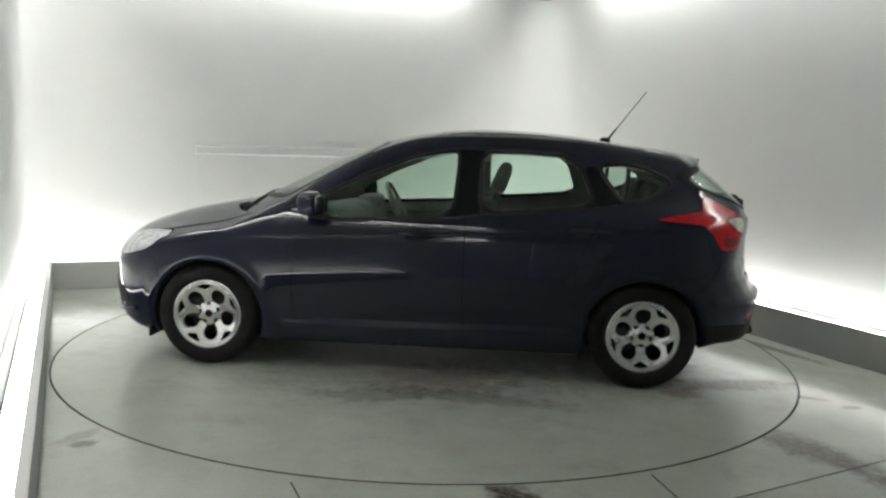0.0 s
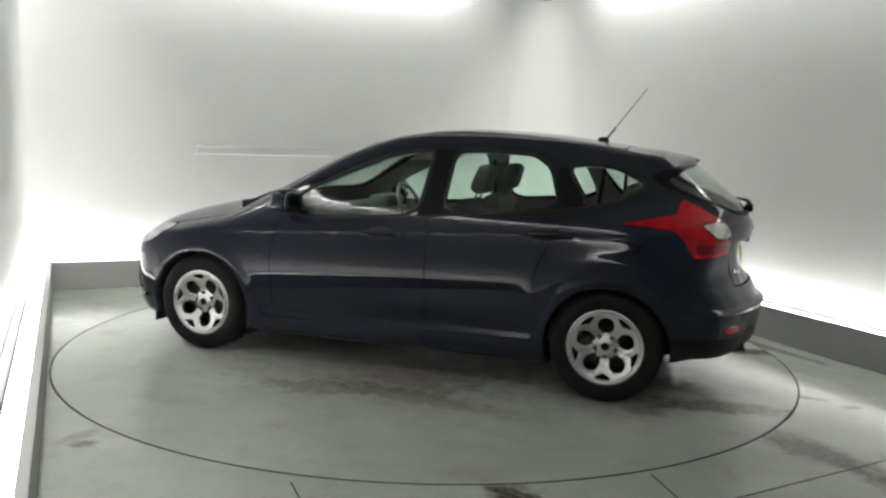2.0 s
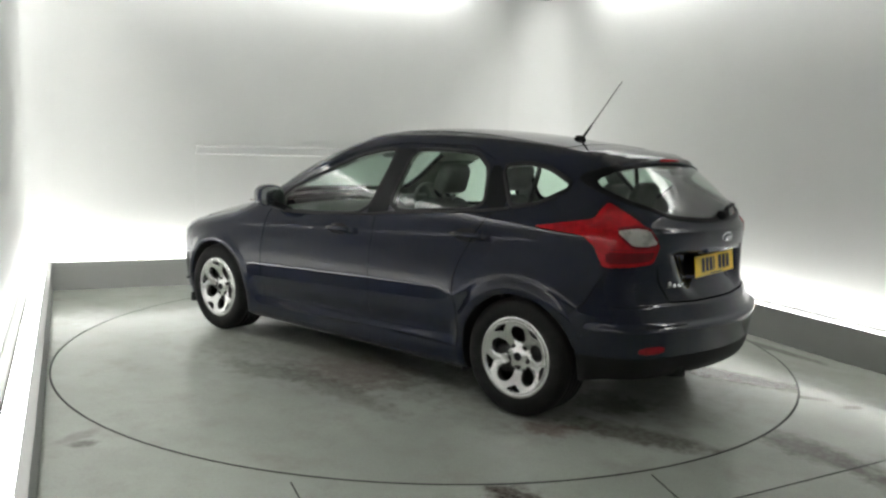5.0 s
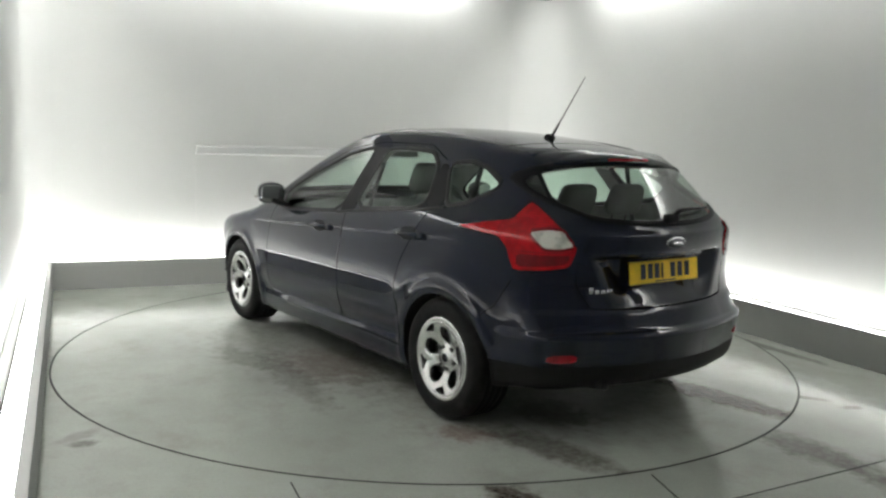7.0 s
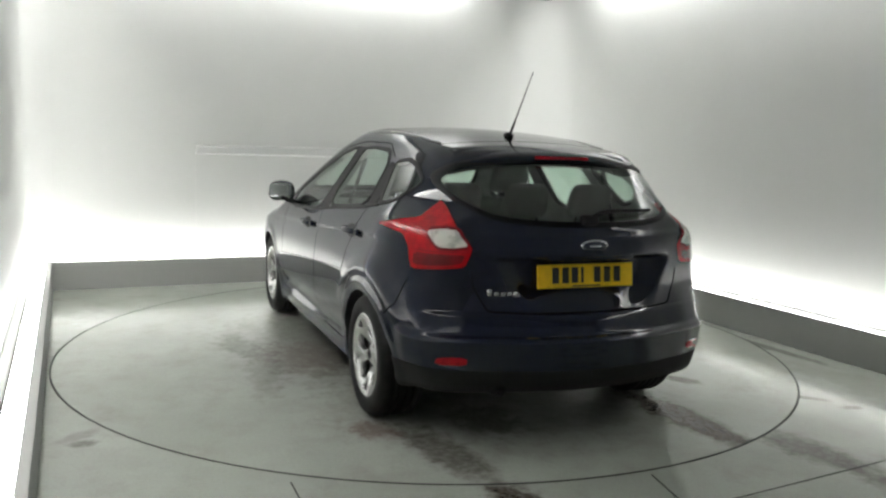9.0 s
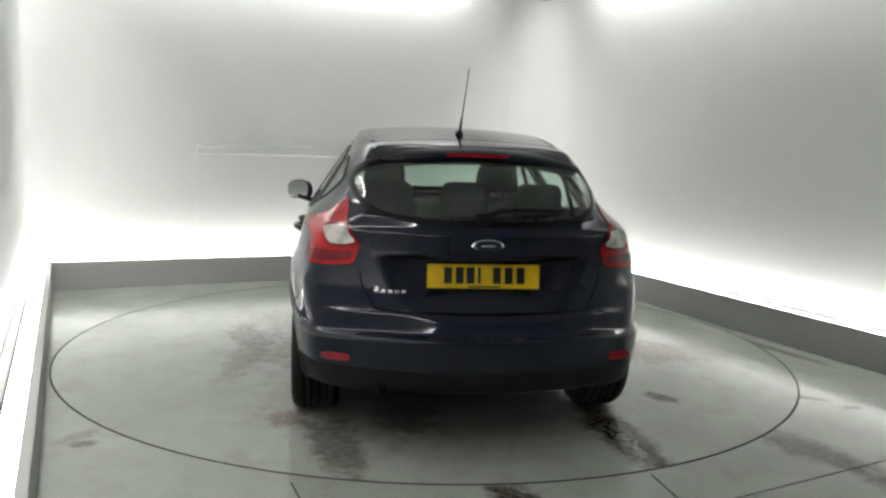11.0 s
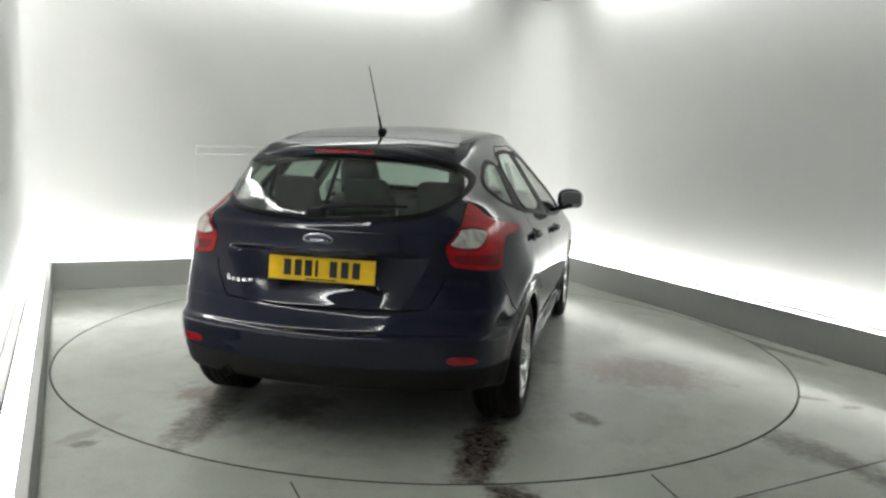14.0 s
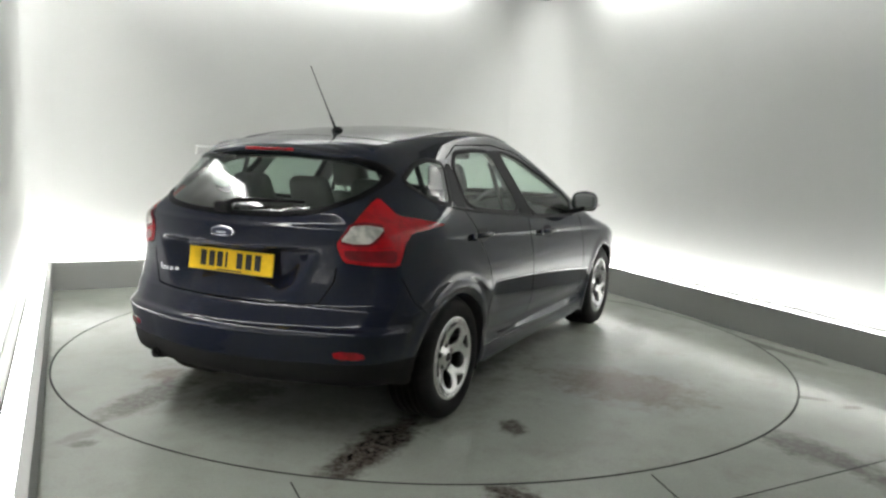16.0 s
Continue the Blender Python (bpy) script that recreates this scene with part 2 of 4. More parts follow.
# ---- the studio ----
def slab(name, corners, z0, z1, mat, bevel=0.0):
    """A block over a four-sided plan in the studio's axes."""
    bm = bmesh.new()
    lo = [bm.verts.new(plan(u, v, z0)) for u, v in corners]
    hi = [bm.verts.new(plan(u, v, z1)) for u, v in corners]
    bm.faces.new(lo[::-1])
    bm.faces.new(hi)
    for i in range(4):
        j = (i + 1) % 4
        bm.faces.new((lo[i], lo[j], hi[j], hi[i]))
    bmesh.ops.recalc_face_normals(bm, faces=bm.faces)
    if bevel:
        bmesh.ops.bevel(bm, geom=bm.edges[:], offset=bevel, segments=2, profile=0.5, affect="EDGES")
    return mesh_object(name, bm, mat)


def rect(u0, u1, v0, v1):
    return [(u0, v0), (u1, v0), (u1, v1), (u0, v1)]


def build_studio():
    s = PLINTH_T + SLOT
    wl, wr, wb = LEFT - s, RIGHT + s, BACK - s
    end = 3.4
    # floor with a round opening for the turntable
    bm = bmesh.new()
    n = 160
    ring = [bm.verts.new((math.cos(math.tau * i / n) * (DISC_R + 0.006), math.sin(math.tau * i / n) * (DISC_R + 0.006), 0)) for i in range(n)]
    pit = [bm.verts.new((v.co.x, v.co.y, -0.06)) for v in ring]
    outer = []
    for i in range(n):
        d = ring[i].co.normalized()
        du, dv = d.dot(U), d.dot(V)
        k = min(((wr if du > 0 else wl) / du) if abs(du) > 1e-6 else 99, ((FRONT if dv > 0 else wb) / dv) if abs(dv) > 1e-6 else 99)
        outer.append(bm.verts.new(d * k))
    for i in range(n):
        j = (i + 1) % n
        bm.faces.new((ring[i], ring[j], outer[j], outer[i]))
        bm.faces.new((pit[i], pit[j], ring[j], ring[i]))
    for u, v in ((wl, wb), (wr, wb), (wl, FRONT), (wr, FRONT)):
        c = plan(u, v)
        near = sorted(range(n), key=lambda q: (outer[q].co - c).length)[:2]
        cv = bm.verts.new(c)
        bm.faces.new((outer[near[0]], outer[near[1]], cv))
    bmesh.ops.recalc_face_normals(bm, faces=bm.faces)
    tagged(mesh_object("floor", bm, m_floor), "grey sealed concrete studio floor with damp tyre stains", "floor", kind="structure")
    bm = bmesh.new()
    lathe(bm, [(0.01, -0.062), (DISC_R + 0.01, -0.062)], 96, "Z")
    tagged(mesh_object("turntable_pit", bm, m_gap), "dark shallow pit under the turntable", "pit", kind="structure")
    # joints of the floor slabs, filled with dark sealant
    for a, b in (((-0.55, -2.46), (-0.35, -2.95)), ((2.176, -2.035), (1.0, -2.65)), ((2.176, -2.035), (2.85, -1.70)), ((1.0, -2.28), (1.12, -2.9))):
        a, b = Vector((*a, 0)), Vector((*b, 0))
        bm = bmesh.new()
        d = b - a
        box(bm, (d.length, 0.006, 0.003), m=Matrix.Translation((a + b) / 2 + Vector((0, 0, 0.0005))) @ d.to_track_quat("X", "Z").to_matrix().to_4x4())
        tagged(mesh_object("floor_joint", bm, m_gap), "dark sealant joint between floor slabs", "joint", kind="structure")
    # walls, ceiling
    t = 0.15
    for name, c in (("wall_back", rect(wl - t, wr + t, wb - t, wb)), ("wall_left", rect(wl - t, wl, wb, FRONT)), ("wall_right", rect(wr, wr + t, wb, FRONT)), ("wall_front", rect(wl - t, wr + t, FRONT, FRONT + t))):
        dark = name == "wall_front"
        tagged(slab(name, c, -0.05, CEIL, m_shutter if dark else m_wall), "plain mid grey end wall of the studio" if dark else "smooth white painted studio wall", "wall", kind="structure")
    tagged(slab("ceiling", rect(wl - t, wr + t, wb - t, FRONT + t), CEIL + 0.002, CEIL + 0.15, m_ceiling), "plain pale grey studio ceiling", "ceiling", kind="structure")
    # coved corners
    for name, cu, cv, a0 in (("wall_corner_left", wl, wb, 180), ("wall_corner_right", wr, wb, 270)):
        r = 0.22 if cu < 0 else 0.50
        su, sv = (1 if cu < 0 else -1), 1
        bm = bmesh.new()
        arc = [(cu + su * (r - r * math.sin(radians(k))), cv + sv * (r - r * math.cos(radians(k)))) for k in range(0, 91, 9)]
        arc = [(u + su * 0.0015, v + sv * 0.0015) for u, v in arc]
        lo, hi = [bm.verts.new(plan(u, v, PLINTH_H - 0.02)) for u, v in arc], [bm.verts.new(plan(u, v, CEIL)) for u, v in arc]
        for i in range(len(arc) - 1):
            bm.faces.new((lo[i], lo[i + 1], hi[i + 1], hi[i]))
        tagged(mesh_object(name, bm, m_wall, True), "rounded white cove where two studio walls meet", "wall", kind="structure")
    # plinths and the light troughs behind them
    i0, i1 = PLINTH_T, PLINTH_T + SLOT
    for name, c in (("plinth_left", rect(LEFT - i0, LEFT, BACK, end)), ("plinth_right", rect(RIGHT, RIGHT + i0, BACK, end)), ("plinth_back", rect(LEFT - i0, RIGHT + i0, BACK - i0, BACK))):
        tagged(slab(name, c, 0.0, PLINTH_H, m_plinth, 0.004), "low grey painted plinth along the studio wall", "plinth", kind="structure")
    for c in (rect(LEFT - 0.132, LEFT - i0 - 0.004, BACK - 0.1, end), rect(RIGHT + i0 + 0.004, RIGHT + 0.132, BACK - 0.1, end), rect(LEFT + 0.02, RIGHT - 0.02, BACK - 0.132, BACK - i0 - 0.004)):
        tagged(slab("floor_light", c, PLINTH_H - 0.06, PLINTH_H - 0.012, m_led_base, 0.003), "long white light trough behind the grey plinth", "light", "lights along the plinths")
    for c in (rect(wl + 0.002, LEFT - 0.146, BACK - 0.1, end), rect(RIGHT + 0.146, wr - 0.002, BACK - 0.1, end), rect(LEFT + 0.02, RIGHT - 0.02, wb + 0.002, BACK - 0.140)):
        tagged(slab("trough_ledge", c, PLINTH_H - 0.06, PLINTH_H - 0.012, m_wall), "white ledge between light trough and wall", "ledge", kind="structure")
    for c in (rect(LEFT - 0.141, LEFT - 0.136, BACK + 1.05, end),):
        tagged(slab("trough_joint", c, PLINTH_H - 0.06, PLINTH_H - 0.010, m_gap), "dark joint beside the light trough", "joint", kind="structure")
    # cove lights under the ceiling
    for c in (rect(wl + 0.5, wr - 1.15, wb + 0.015, wb + 0.18), rect(wl + 0.015, wl + 0.18, wb + 0.7, 5.0), rect(wr - 0.18, wr - 0.015, wb + 0.95, 5.0)):
        tagged(slab("cove_light", c, CEIL - 0.07, CEIL - 0.004, m_led_top, 0.004), "white strip light under the studio ceiling", "light", "strip lights under the ceiling")
    # boards added out of view, masking the strip lights from the car roof's reflections
    f = 0.20
    for c in (rect(wl + f, wr - f, wb + f, wb + f + 0.02), rect(wl + f, wl + f + 0.02, wb + f + 0.022, FRONT), rect(wr - f - 0.02, wr - f, wb + f + 0.022, FRONT)):
        tagged(slab("added_light_mask", c, CEIL - 0.245, CEIL, m_shutter, 0.003), "narrow grey board added out of view to mask the strip light", "fascia", kind="structure")
    # flush service panel in the back wall; rail added along its top, greyed to paint a shadow line
    for name, size, z, off in (("wall_panel", (2.45, 0.012, 0.92), 0.78, -0.005), ("wall_shade_rail", (2.45, 0.026, 0.085), 1.272, 0.0)):
        bm = bmesh.new()
        box(bm, size, bevel=0.004 if name == "wall_panel" else 0.012)
        bm.transform(Matrix.Translation(plan(0.02, wb + off, z)) @ Matrix.Rotation(radians(TURN), 4, "Z"))
        tagged(mesh_object(name, bm, m_wall if name == "wall_panel" else m_shade_rail), "flush white service panel in the back wall" if name == "wall_panel" else "shallow added rail along the back wall, greyed as a painted shadow line", "panel", kind="structure")


def build_turntable():
    th = tagged(new("turntable"), "round grey concrete turntable flush with the floor, wet brown tyre marks", "turntable")
    bm = bmesh.new()
    n = 160
    top = [bm.verts.new((math.cos(math.tau * i / n) * DISC_R, math.sin(math.tau * i / n) * DISC_R, 0.0)) for i in range(n)]
    low = [bm.verts.new((v.co.x, v.co.y, -0.055)) for v in top]
    bm.faces.new(top)
    bm.faces.new(low[::-1])
    for i in range(n):
        j = (i + 1) % n
        bm.faces.new((low[i], low[j], top[j], top[i]))
    part("deck", bm, m_disc, th, smooth=False)
    bm = bmesh.new()
    lathe(bm, [(DISC_R - 0.006, -0.02), (DISC_R - 0.006, 0.0015), (DISC_R + 0.0015, 0.0015), (DISC_R + 0.0015, -0.02)], 160, "Z")
    part("edge_ring", bm, m_gap, th, "thin dark rim")
    return th



# ---- the car's form ----
CURVES = {}


def interp(x, pts, width=25):
    """A smooth curve through pairs of numbers."""
    key = tuple(pts)
    if key in CURVES:
        return np.interp(x, *CURVES[key])
    a = np.array(pts, float)
    a = a[np.argsort(a[:, 0])]
    t = np.linspace(a[0, 0], a[-1, 0], 400)
    v = np.interp(t, a[:, 0], a[:, 1])
    half = width // 2
    k = np.exp(-np.linspace(-2, 2, 2 * half + 1) ** 2)
    k /= k.sum()
    pad = np.concatenate([v[0] + (v[0] - v[1]) * np.arange(half, 0, -1), v, v[-1] + (v[-1] - v[-2]) * np.arange(1, half + 1)])
    CURVES[key] = (t, np.convolve(pad, k, "valid"))
    return np.interp(x, *CURVES[key])


def smax(a, b, k):
    h = np.maximum(k - np.abs(a - b), 0) / k
    return np.maximum(a, b) + h * h * k * 0.25


def step(x, lo, hi):
    t = np.clip((x - lo) / (hi - lo), 0, 1)
    return t * t * (3 - 2 * t)


ROOF = [(3.75, 0.50), (3.58, 0.655), (3.44, 0.75), (3.27, 0.832), (3.06, 0.898), (2.85, 0.943), (2.68, 0.977), (2.557, 1.0), (2.434, 1.052), (2.23, 1.157), (2.03, 1.256),
        (1.83, 1.345), (1.67, 1.412), (1.474, 1.465), (1.238, 1.499), (1.043, 1.512), (0.85, 1.513), (0.656, 1.506), (0.464, 1.493), (0.234, 1.467),
        (0.08, 1.445), (-0.11, 1.42), (-0.3, 1.392), (-0.42, 1.37), (-1.0, 1.25)]
TAIL = [(0.05, -0.62), (0.14, -0.70), (0.22, -0.775), (0.35, -0.812), (0.44, -0.826), (0.50, -0.838), (0.535, -0.846), (0.550, -0.842), (0.564, -0.806), (0.60, -0.788), (0.645, -0.770),
        (0.66, -0.752), (0.75, -0.742), (0.87, -0.743), (0.95, -0.745), (1.005, -0.744), (1.030, -0.722), (1.08, -0.70), (1.20, -0.565), (1.30, -0.44), (1.37, -0.34), (1.60, 0.0)]
NOSE = [(0.05, 3.36), (0.15, 3.43), (0.25, 3.50), (0.40, 3.53), (0.6, 3.53), (0.7, 3.49), (0.8, 3.40), (1.0, 3.1), (1.5, 2.3)]
KEEL = [(-1.0, 0.30), (-0.45, 0.275), (-0.2, 0.21), (0.4, 0.170), (2.2, 0.160), (3.0, 0.17), (3.3, 0.20), (3.6, 0.24)]
AXLES = (0.0, 2.648)


def body_field(x, y, z):
    """Below zero inside the car's body; and the wheel arches' own field."""
    a = np.abs(y)
    zb = 0.930 + np.clip(1.95 - x, -0.4, 1.85) * 0.08
    low = 0.897 - 0.27 * np.maximum(0.62 - z, 0) ** 2 - 0.45 * np.maximum(z - 0.62, 0) ** 2
    high = 0.897 - 0.45 * (zb - 0.62) ** 2 - (z - zb) * 0.665 - 0.092 * np.clip((1.0 - x) / 1.4, 0, 1.3) ** 2 * step(z, 0.94, 1.15)
    side = -smax(-low, -high, 0.03)
    side = side - 0.19 * np.maximum(-x / 0.7, 0) ** 2 - 0.09 * np.maximum((x - 2.7) / 0.5, 0) ** 2
    side = side - 0.015 * np.clip(-x / 0.45, 0, 1.2) ** 2 * step(z, 0.72, 0.90)
    side = side + 0.020 * step(-x, 0.34, 0.46) * (1 - step(z, 0.530, 0.572)) * step(z, 0.30, 0.46)
    mid = step(x, 0.30, 0.45) * (1 - step(x, 2.15, 2.3))
    side = side - 0.022 * mid * np.exp(-((z - 0.36 - 0.02 * (1.2 - x)) / 0.065) ** 2)
    run = step(x, -0.3, 0.1) * (1 - step(x, 2.1, 2.6))
    crease = 0.83 + np.clip(1.95 - x, -0.5, 2.2) * 0.055
    side = side - 0.009 * run * np.exp(-np.maximum(crease - z, 0) / 0.06) * step(crease - z, -0.010, 0.012)
    wells = None
    for ax in AXLES:
        rho = np.sqrt((x - ax) ** 2 + (z - 0.305) ** 2)
        side = side + 0.010 * np.exp(-((rho - 0.385) / 0.035) ** 2)
        if ax == 0.0:
            side = side + 0.013 * np.exp(-((rho - 0.47) / 0.06) ** 2) * step(z, 0.5, 0.62)
        cyl = np.maximum(rho - 0.347, 0.58 - a)
        wells = cyl if wells is None else np.minimum(wells, cyl)
    zc = interp(x, ROOF)
    slope = (interp(x + 0.01, ROOF) - interp(x - 0.01, ROOF)) / 0.02
    crown = np.interp(x, [-0.4, 1.2, 1.7, 2.2, 2.6, 3.5], [0.10, 0.10, 0.20, 0.26, 0.20, 0.22])
    top = (z - zc + crown * a * a) / np.sqrt(1 + slope ** 2)
    lean = np.interp(z, [0.0, 1.02, 1.1, 1.4], [1.0, 1.0, 0.83, 0.83])
    flank = 0.290 + 0.50 * (z - 0.77)
    recess = 0.074 * (1 - step(a, flank - 0.02, flank + 0.16)) * step(z, 0.620, 0.768) * (1 - step(z, 0.885, 0.915))
    shelf = 0.014 * step(a, 0.42, 0.64) * (1 - step(z, 0.66, 0.76))
    rear = (interp(z, TAIL, 7) + 0.40 * a * a + recess - shelf - x) * lean
    front = x - interp(z, NOSE) + 0.5 * a * a
    f = smax(a - side, top, 0.05)
    f = smax(f, rear, 0.055 - 0.030 * step(z, 0.98, 1.10))
    f = smax(f, front, 0.10)
    f = smax(f, interp(x, KEEL) - z, 0.05)
    return f, -wells


def field(x, y, z):
    f, w = body_field(x, y, z)
    return np.maximum(f, w)


# ---- the car: x forward from the rear axle, y to its left, z up ----
def gradient(p):
    e = 0.003
    x, y, z = p.T
    g = np.stack([field(x + e, y, z) - field(x - e, y, z), field(x, y + e, z) - field(x, y - e, z), field(x, y, z + e) - field(x, y, z - e)], 1) / (2 * e)
    return g


def unit(v):
    return v / np.maximum(np.linalg.norm(v, axis=1, keepdims=True), 1e-9)


def skin(h):
    """The body's surface as a net of four-sided faces."""
    lo = np.array([-0.95, -0.99, 0.12])
    n = np.array([int(4.6 / h), int(1.98 / h) + 1, int(1.44 / h)])
    ax = [lo[i] + h * np.arange(n[i]) for i in range(3)]
    g = np.stack(np.meshgrid(*ax, indexing="ij"), -1).reshape(-1, 3)
    f = field(*g.T).reshape(n)
    inside = f < 0
    total = np.zeros(tuple(n - 1) + (3,))
    count = np.zeros(tuple(n - 1))
    cells = tuple(slice(0, k - 1) for k in n)
    for axis in range(3):
        o1, o2 = [i for i in range(3) if i != axis]
        for a in (0, 1):
            for b in (0, 1):
                s0, s1 = [None] * 3, [None] * 3
                for o, k in ((o1, a), (o2, b)):
                    s0[o] = s1[o] = slice(k, n[o] - 1 + k)
                s0[axis], s1[axis] = slice(0, n[axis] - 1), slice(1, n[axis])
                f0, f1 = f[tuple(s0)], f[tuple(s1)]
                cross = (f0 < 0) != (f1 < 0)
                t = np.where(cross, f0 / np.where(cross, f0 - f1, 1), 0)
                off = np.zeros(cross.shape + (3,))
                off[..., o1], off[..., o2], off[..., axis] = a, b, t
                total += np.where(cross[..., None], off, 0)
                count += cross
    live = count > 0
    index = -np.ones(tuple(n - 1), int)
    index[live] = np.arange(live.sum())
    at = np.argwhere(live)
    verts = lo + h * (at + total[live] / count[live][:, None])
    faces = []
    for axis in range(3):
        o1, o2 = (axis + 1) % 3, (axis + 2) % 3
        s0, s1 = [slice(0, k) for k in n], [slice(0, k) for k in n]
        s0[axis], s1[axis] = slice(0, n[axis] - 1), slice(1, n[axis])
        i0, i1 = inside[tuple(s0)], inside[tuple(s1)]
        for flip, mask in ((False, i0 & ~i1), (True, ~i0 & i1)):
            e = np.argwhere(mask)
            quad = []
            for a, b in ((-1, -1), (0, -1), (0, 0), (-1, 0)):
                c = e.copy()
                c[:, o1] += a
                c[:, o2] += b
                quad.append(index[c[:, 0], c[:, 1], c[:, 2]])
            q = np.stack(quad, 1)
            faces.append(q[:, ::-1] if flip else q)
    faces = np.concatenate(faces)
    for _ in range(4):
        v = field(*verts.T)
        gr = gradient(verts)
        d = (v / np.maximum((gr ** 2).sum(1), 0.3))[:, None] * gr
        verts = verts - np.clip(d, -h * 0.5, h * 0.5)
    return verts, faces


def inside_poly(px, py, poly):
    r = np.zeros(len(px), bool)
    for (x0, y0), (x1, y1) in zip(poly, poly[1:] + poly[:1]):
        c = (y0 > py) != (y1 > py)
        r ^= c & (px < (x1 - x0) * (py - y0) / ((y1 - y0) or 1e-9) + x0)
    return r


def rounded(poly, times=2, k=0.22):
    for _ in range(times):
        q = []
        for (x0, y0), (x1, y1) in zip(poly, poly[1:] + poly[:1]):
            q += [(x0 + (x1 - x0) * k, y0 + (y1 - y0) * k), (x1 + (x0 - x1) * k, y1 + (y0 - y1) * k)]
        poly = q
    return poly


def dense(poly, h, closed=True):
    out = []
    for (x0, y0), (x1, y1) in zip(poly, poly[1:] + (poly[:1] if closed else [])):
        k = max(1, int(math.hypot(x1 - x0, y1 - y0) / h))
        out += [(x0 + (x1 - x0) * i / k, y0 + (y1 - y0) * i / k) for i in range(k)]
    return out if closed else out + [poly[-1]]


def grow(poly, d, closed=True):
    """Shift a line to its outer (right-hand) side by d."""
    p = np.array(poly)
    if closed:
        t = np.roll(p, -1, 0) - np.roll(p, 1, 0)
    else:
        t = np.gradient(p, axis=0)
    t /= np.maximum(np.linalg.norm(t, axis=1, keepdims=True), 1e-9)
    area = np.sum(p[:, 0] * np.roll(p[:, 1], -1) - np.roll(p[:, 0], -1) * p[:, 1])
    s = 1 if (area > 0 or not closed) else -1
    return [tuple(q) for q in p + s * d * np.stack([t[:, 1], -t[:, 0]], 1)]


def ways(view, side=1):
    """From where a flat outline is laid on the body: start points and direction."""
    if view == "side":
        return lambda u, v: (np.stack([u, side * (0 * u + 1.1), v], 1), np.array([0, -side, 0.0]))
    if view == "rear":
        return lambda u, v: (np.stack([0 * u - 1.1, u * side, v], 1), np.array([1.0, 0, 0]))
    if view == "top":
        return lambda u, v: (np.stack([u, v * side, 0 * u + 1.7], 1), np.array([0, 0, -1.0]))
    if view == "tail":
        return lambda u, v: (np.stack([u - 1.05, side * (0 * u + 1.05), v], 1), np.array([1.0, -side, 0]) / math.sqrt(2))
    return lambda u, v: (np.stack([u + 1.05, side * (0 * u + 1.05), v], 1), np.array([-1.0, -side, 0]) / math.sqrt(2))


def lay(poly, way):
    """Points of the body's surface under a flat outline, and their normals."""
    a = np.array(poly, float)
    start, d = way(a[:, 0], a[:, 1])
    ks = np.arange(0, 1.7, 0.04)
    k = np.full(len(a), np.nan)
    for i in range(1, len(ks)):
        todo = np.flatnonzero(np.isnan(k))
        if not len(todo):
            break
        cur = body_field(*(start[todo] + ks[i] * d).T)[0]
        k[todo[cur < 0]] = ks[i]
    lo, hi = k - 0.04, k.copy()
    for _ in range(9):
        mid = (lo + hi) / 2
        inn = body_field(*(start + np.nan_to_num(mid)[:, None] * d).T)[0] < 0
        hi, lo = np.where(inn, mid, hi), np.where(inn, lo, mid)
    k = (lo + hi) / 2
    miss = np.isnan(k)
    if miss.any():
        k[miss] = np.nanmean(k)
    p = start + k[:, None] * d
    e = 0.003
    x, y, z = p.T
    g = np.stack([body_field(x + e, y, z)[0] - body_field(x - e, y, z)[0], body_field(x, y + e, z)[0] - body_field(x, y - e, z)[0], body_field(x, y, z + e)[0] - body_field(x, y, z - e)[0]], 1)
    return p, unit(g)


def shift(p):
    return np.asarray(p) - [CAR_C[0], CAR_C[1], 0]


def panel(name, poly, way, mat, parent, off=0.003, h=0.03, depth=0.014, label="", bulge=0.0):
    """A sheet cut to an outline that follows the body, with a turned-in edge."""
    from_edge = dense(poly, h * 0.7)
    p = np.array(from_edge)
    lo, hi = p.min(0), p.max(0)
    gx, gy = np.meshgrid(np.arange(lo[0] + h / 2, hi[0], h), np.arange(lo[1] + h / 2, hi[1], h))
    gx, gy = gx.ravel(), gy.ravel()
    keep = inside_poly(gx, gy, grow(from_edge, -h * 0.35))
    pts = from_edge + list(zip(gx[keep], gy[keep]))
    n = len(from_edge)
    res = delaunay_2d_cdt([Vector(q) for q in pts], [(i, (i + 1) % n) for i in range(n)], [], 1, 1e-6)
    v2 = [(q.x, q.y) for q in res[0]]
    pos, nor = lay(v2, way)
    if bulge:
        ring = np.array(from_edge)
        dist = np.array([np.hypot(*(ring - q).T).min() for q in np.array(v2)])
        pos = pos + nor * (bulge * (1 - (1 - np.clip(dist / 0.04, 0, 1)) ** 2))[:, None]
    verts = [tuple(q) for q in shift(pos + nor * off)]
    faces = []
    for f in res[2]:
        a, b, c = (np.array(verts[i]) for i in f[:3])
        faces.append(tuple(f) if np.dot(np.cross(b - a, c - a), nor[f[0]]) > 0 else tuple(f[::-1]))
    # the turned-in edge
    used = {}
    for f in faces:
        for i in range(len(f)):
            e = (f[i], f[(i + 1) % len(f)])
            used[e] = 1
    rim = [e for e in used if (e[1], e[0]) not in used]
    low = {}
    for e in rim:
        for i in e:
            if i not in low:
                low[i] = len(verts)
                verts.append(tuple(np.array(verts[i]) - nor[i] * depth))
    norms = [tuple(q) for q in nor] + [tuple(nor[i]) for i in low]
    faces += [(e[1], e[0], low[e[0]], low[e[1]]) for e in rim]
    return array_part(name, verts, faces, mat, parent, label, norms)


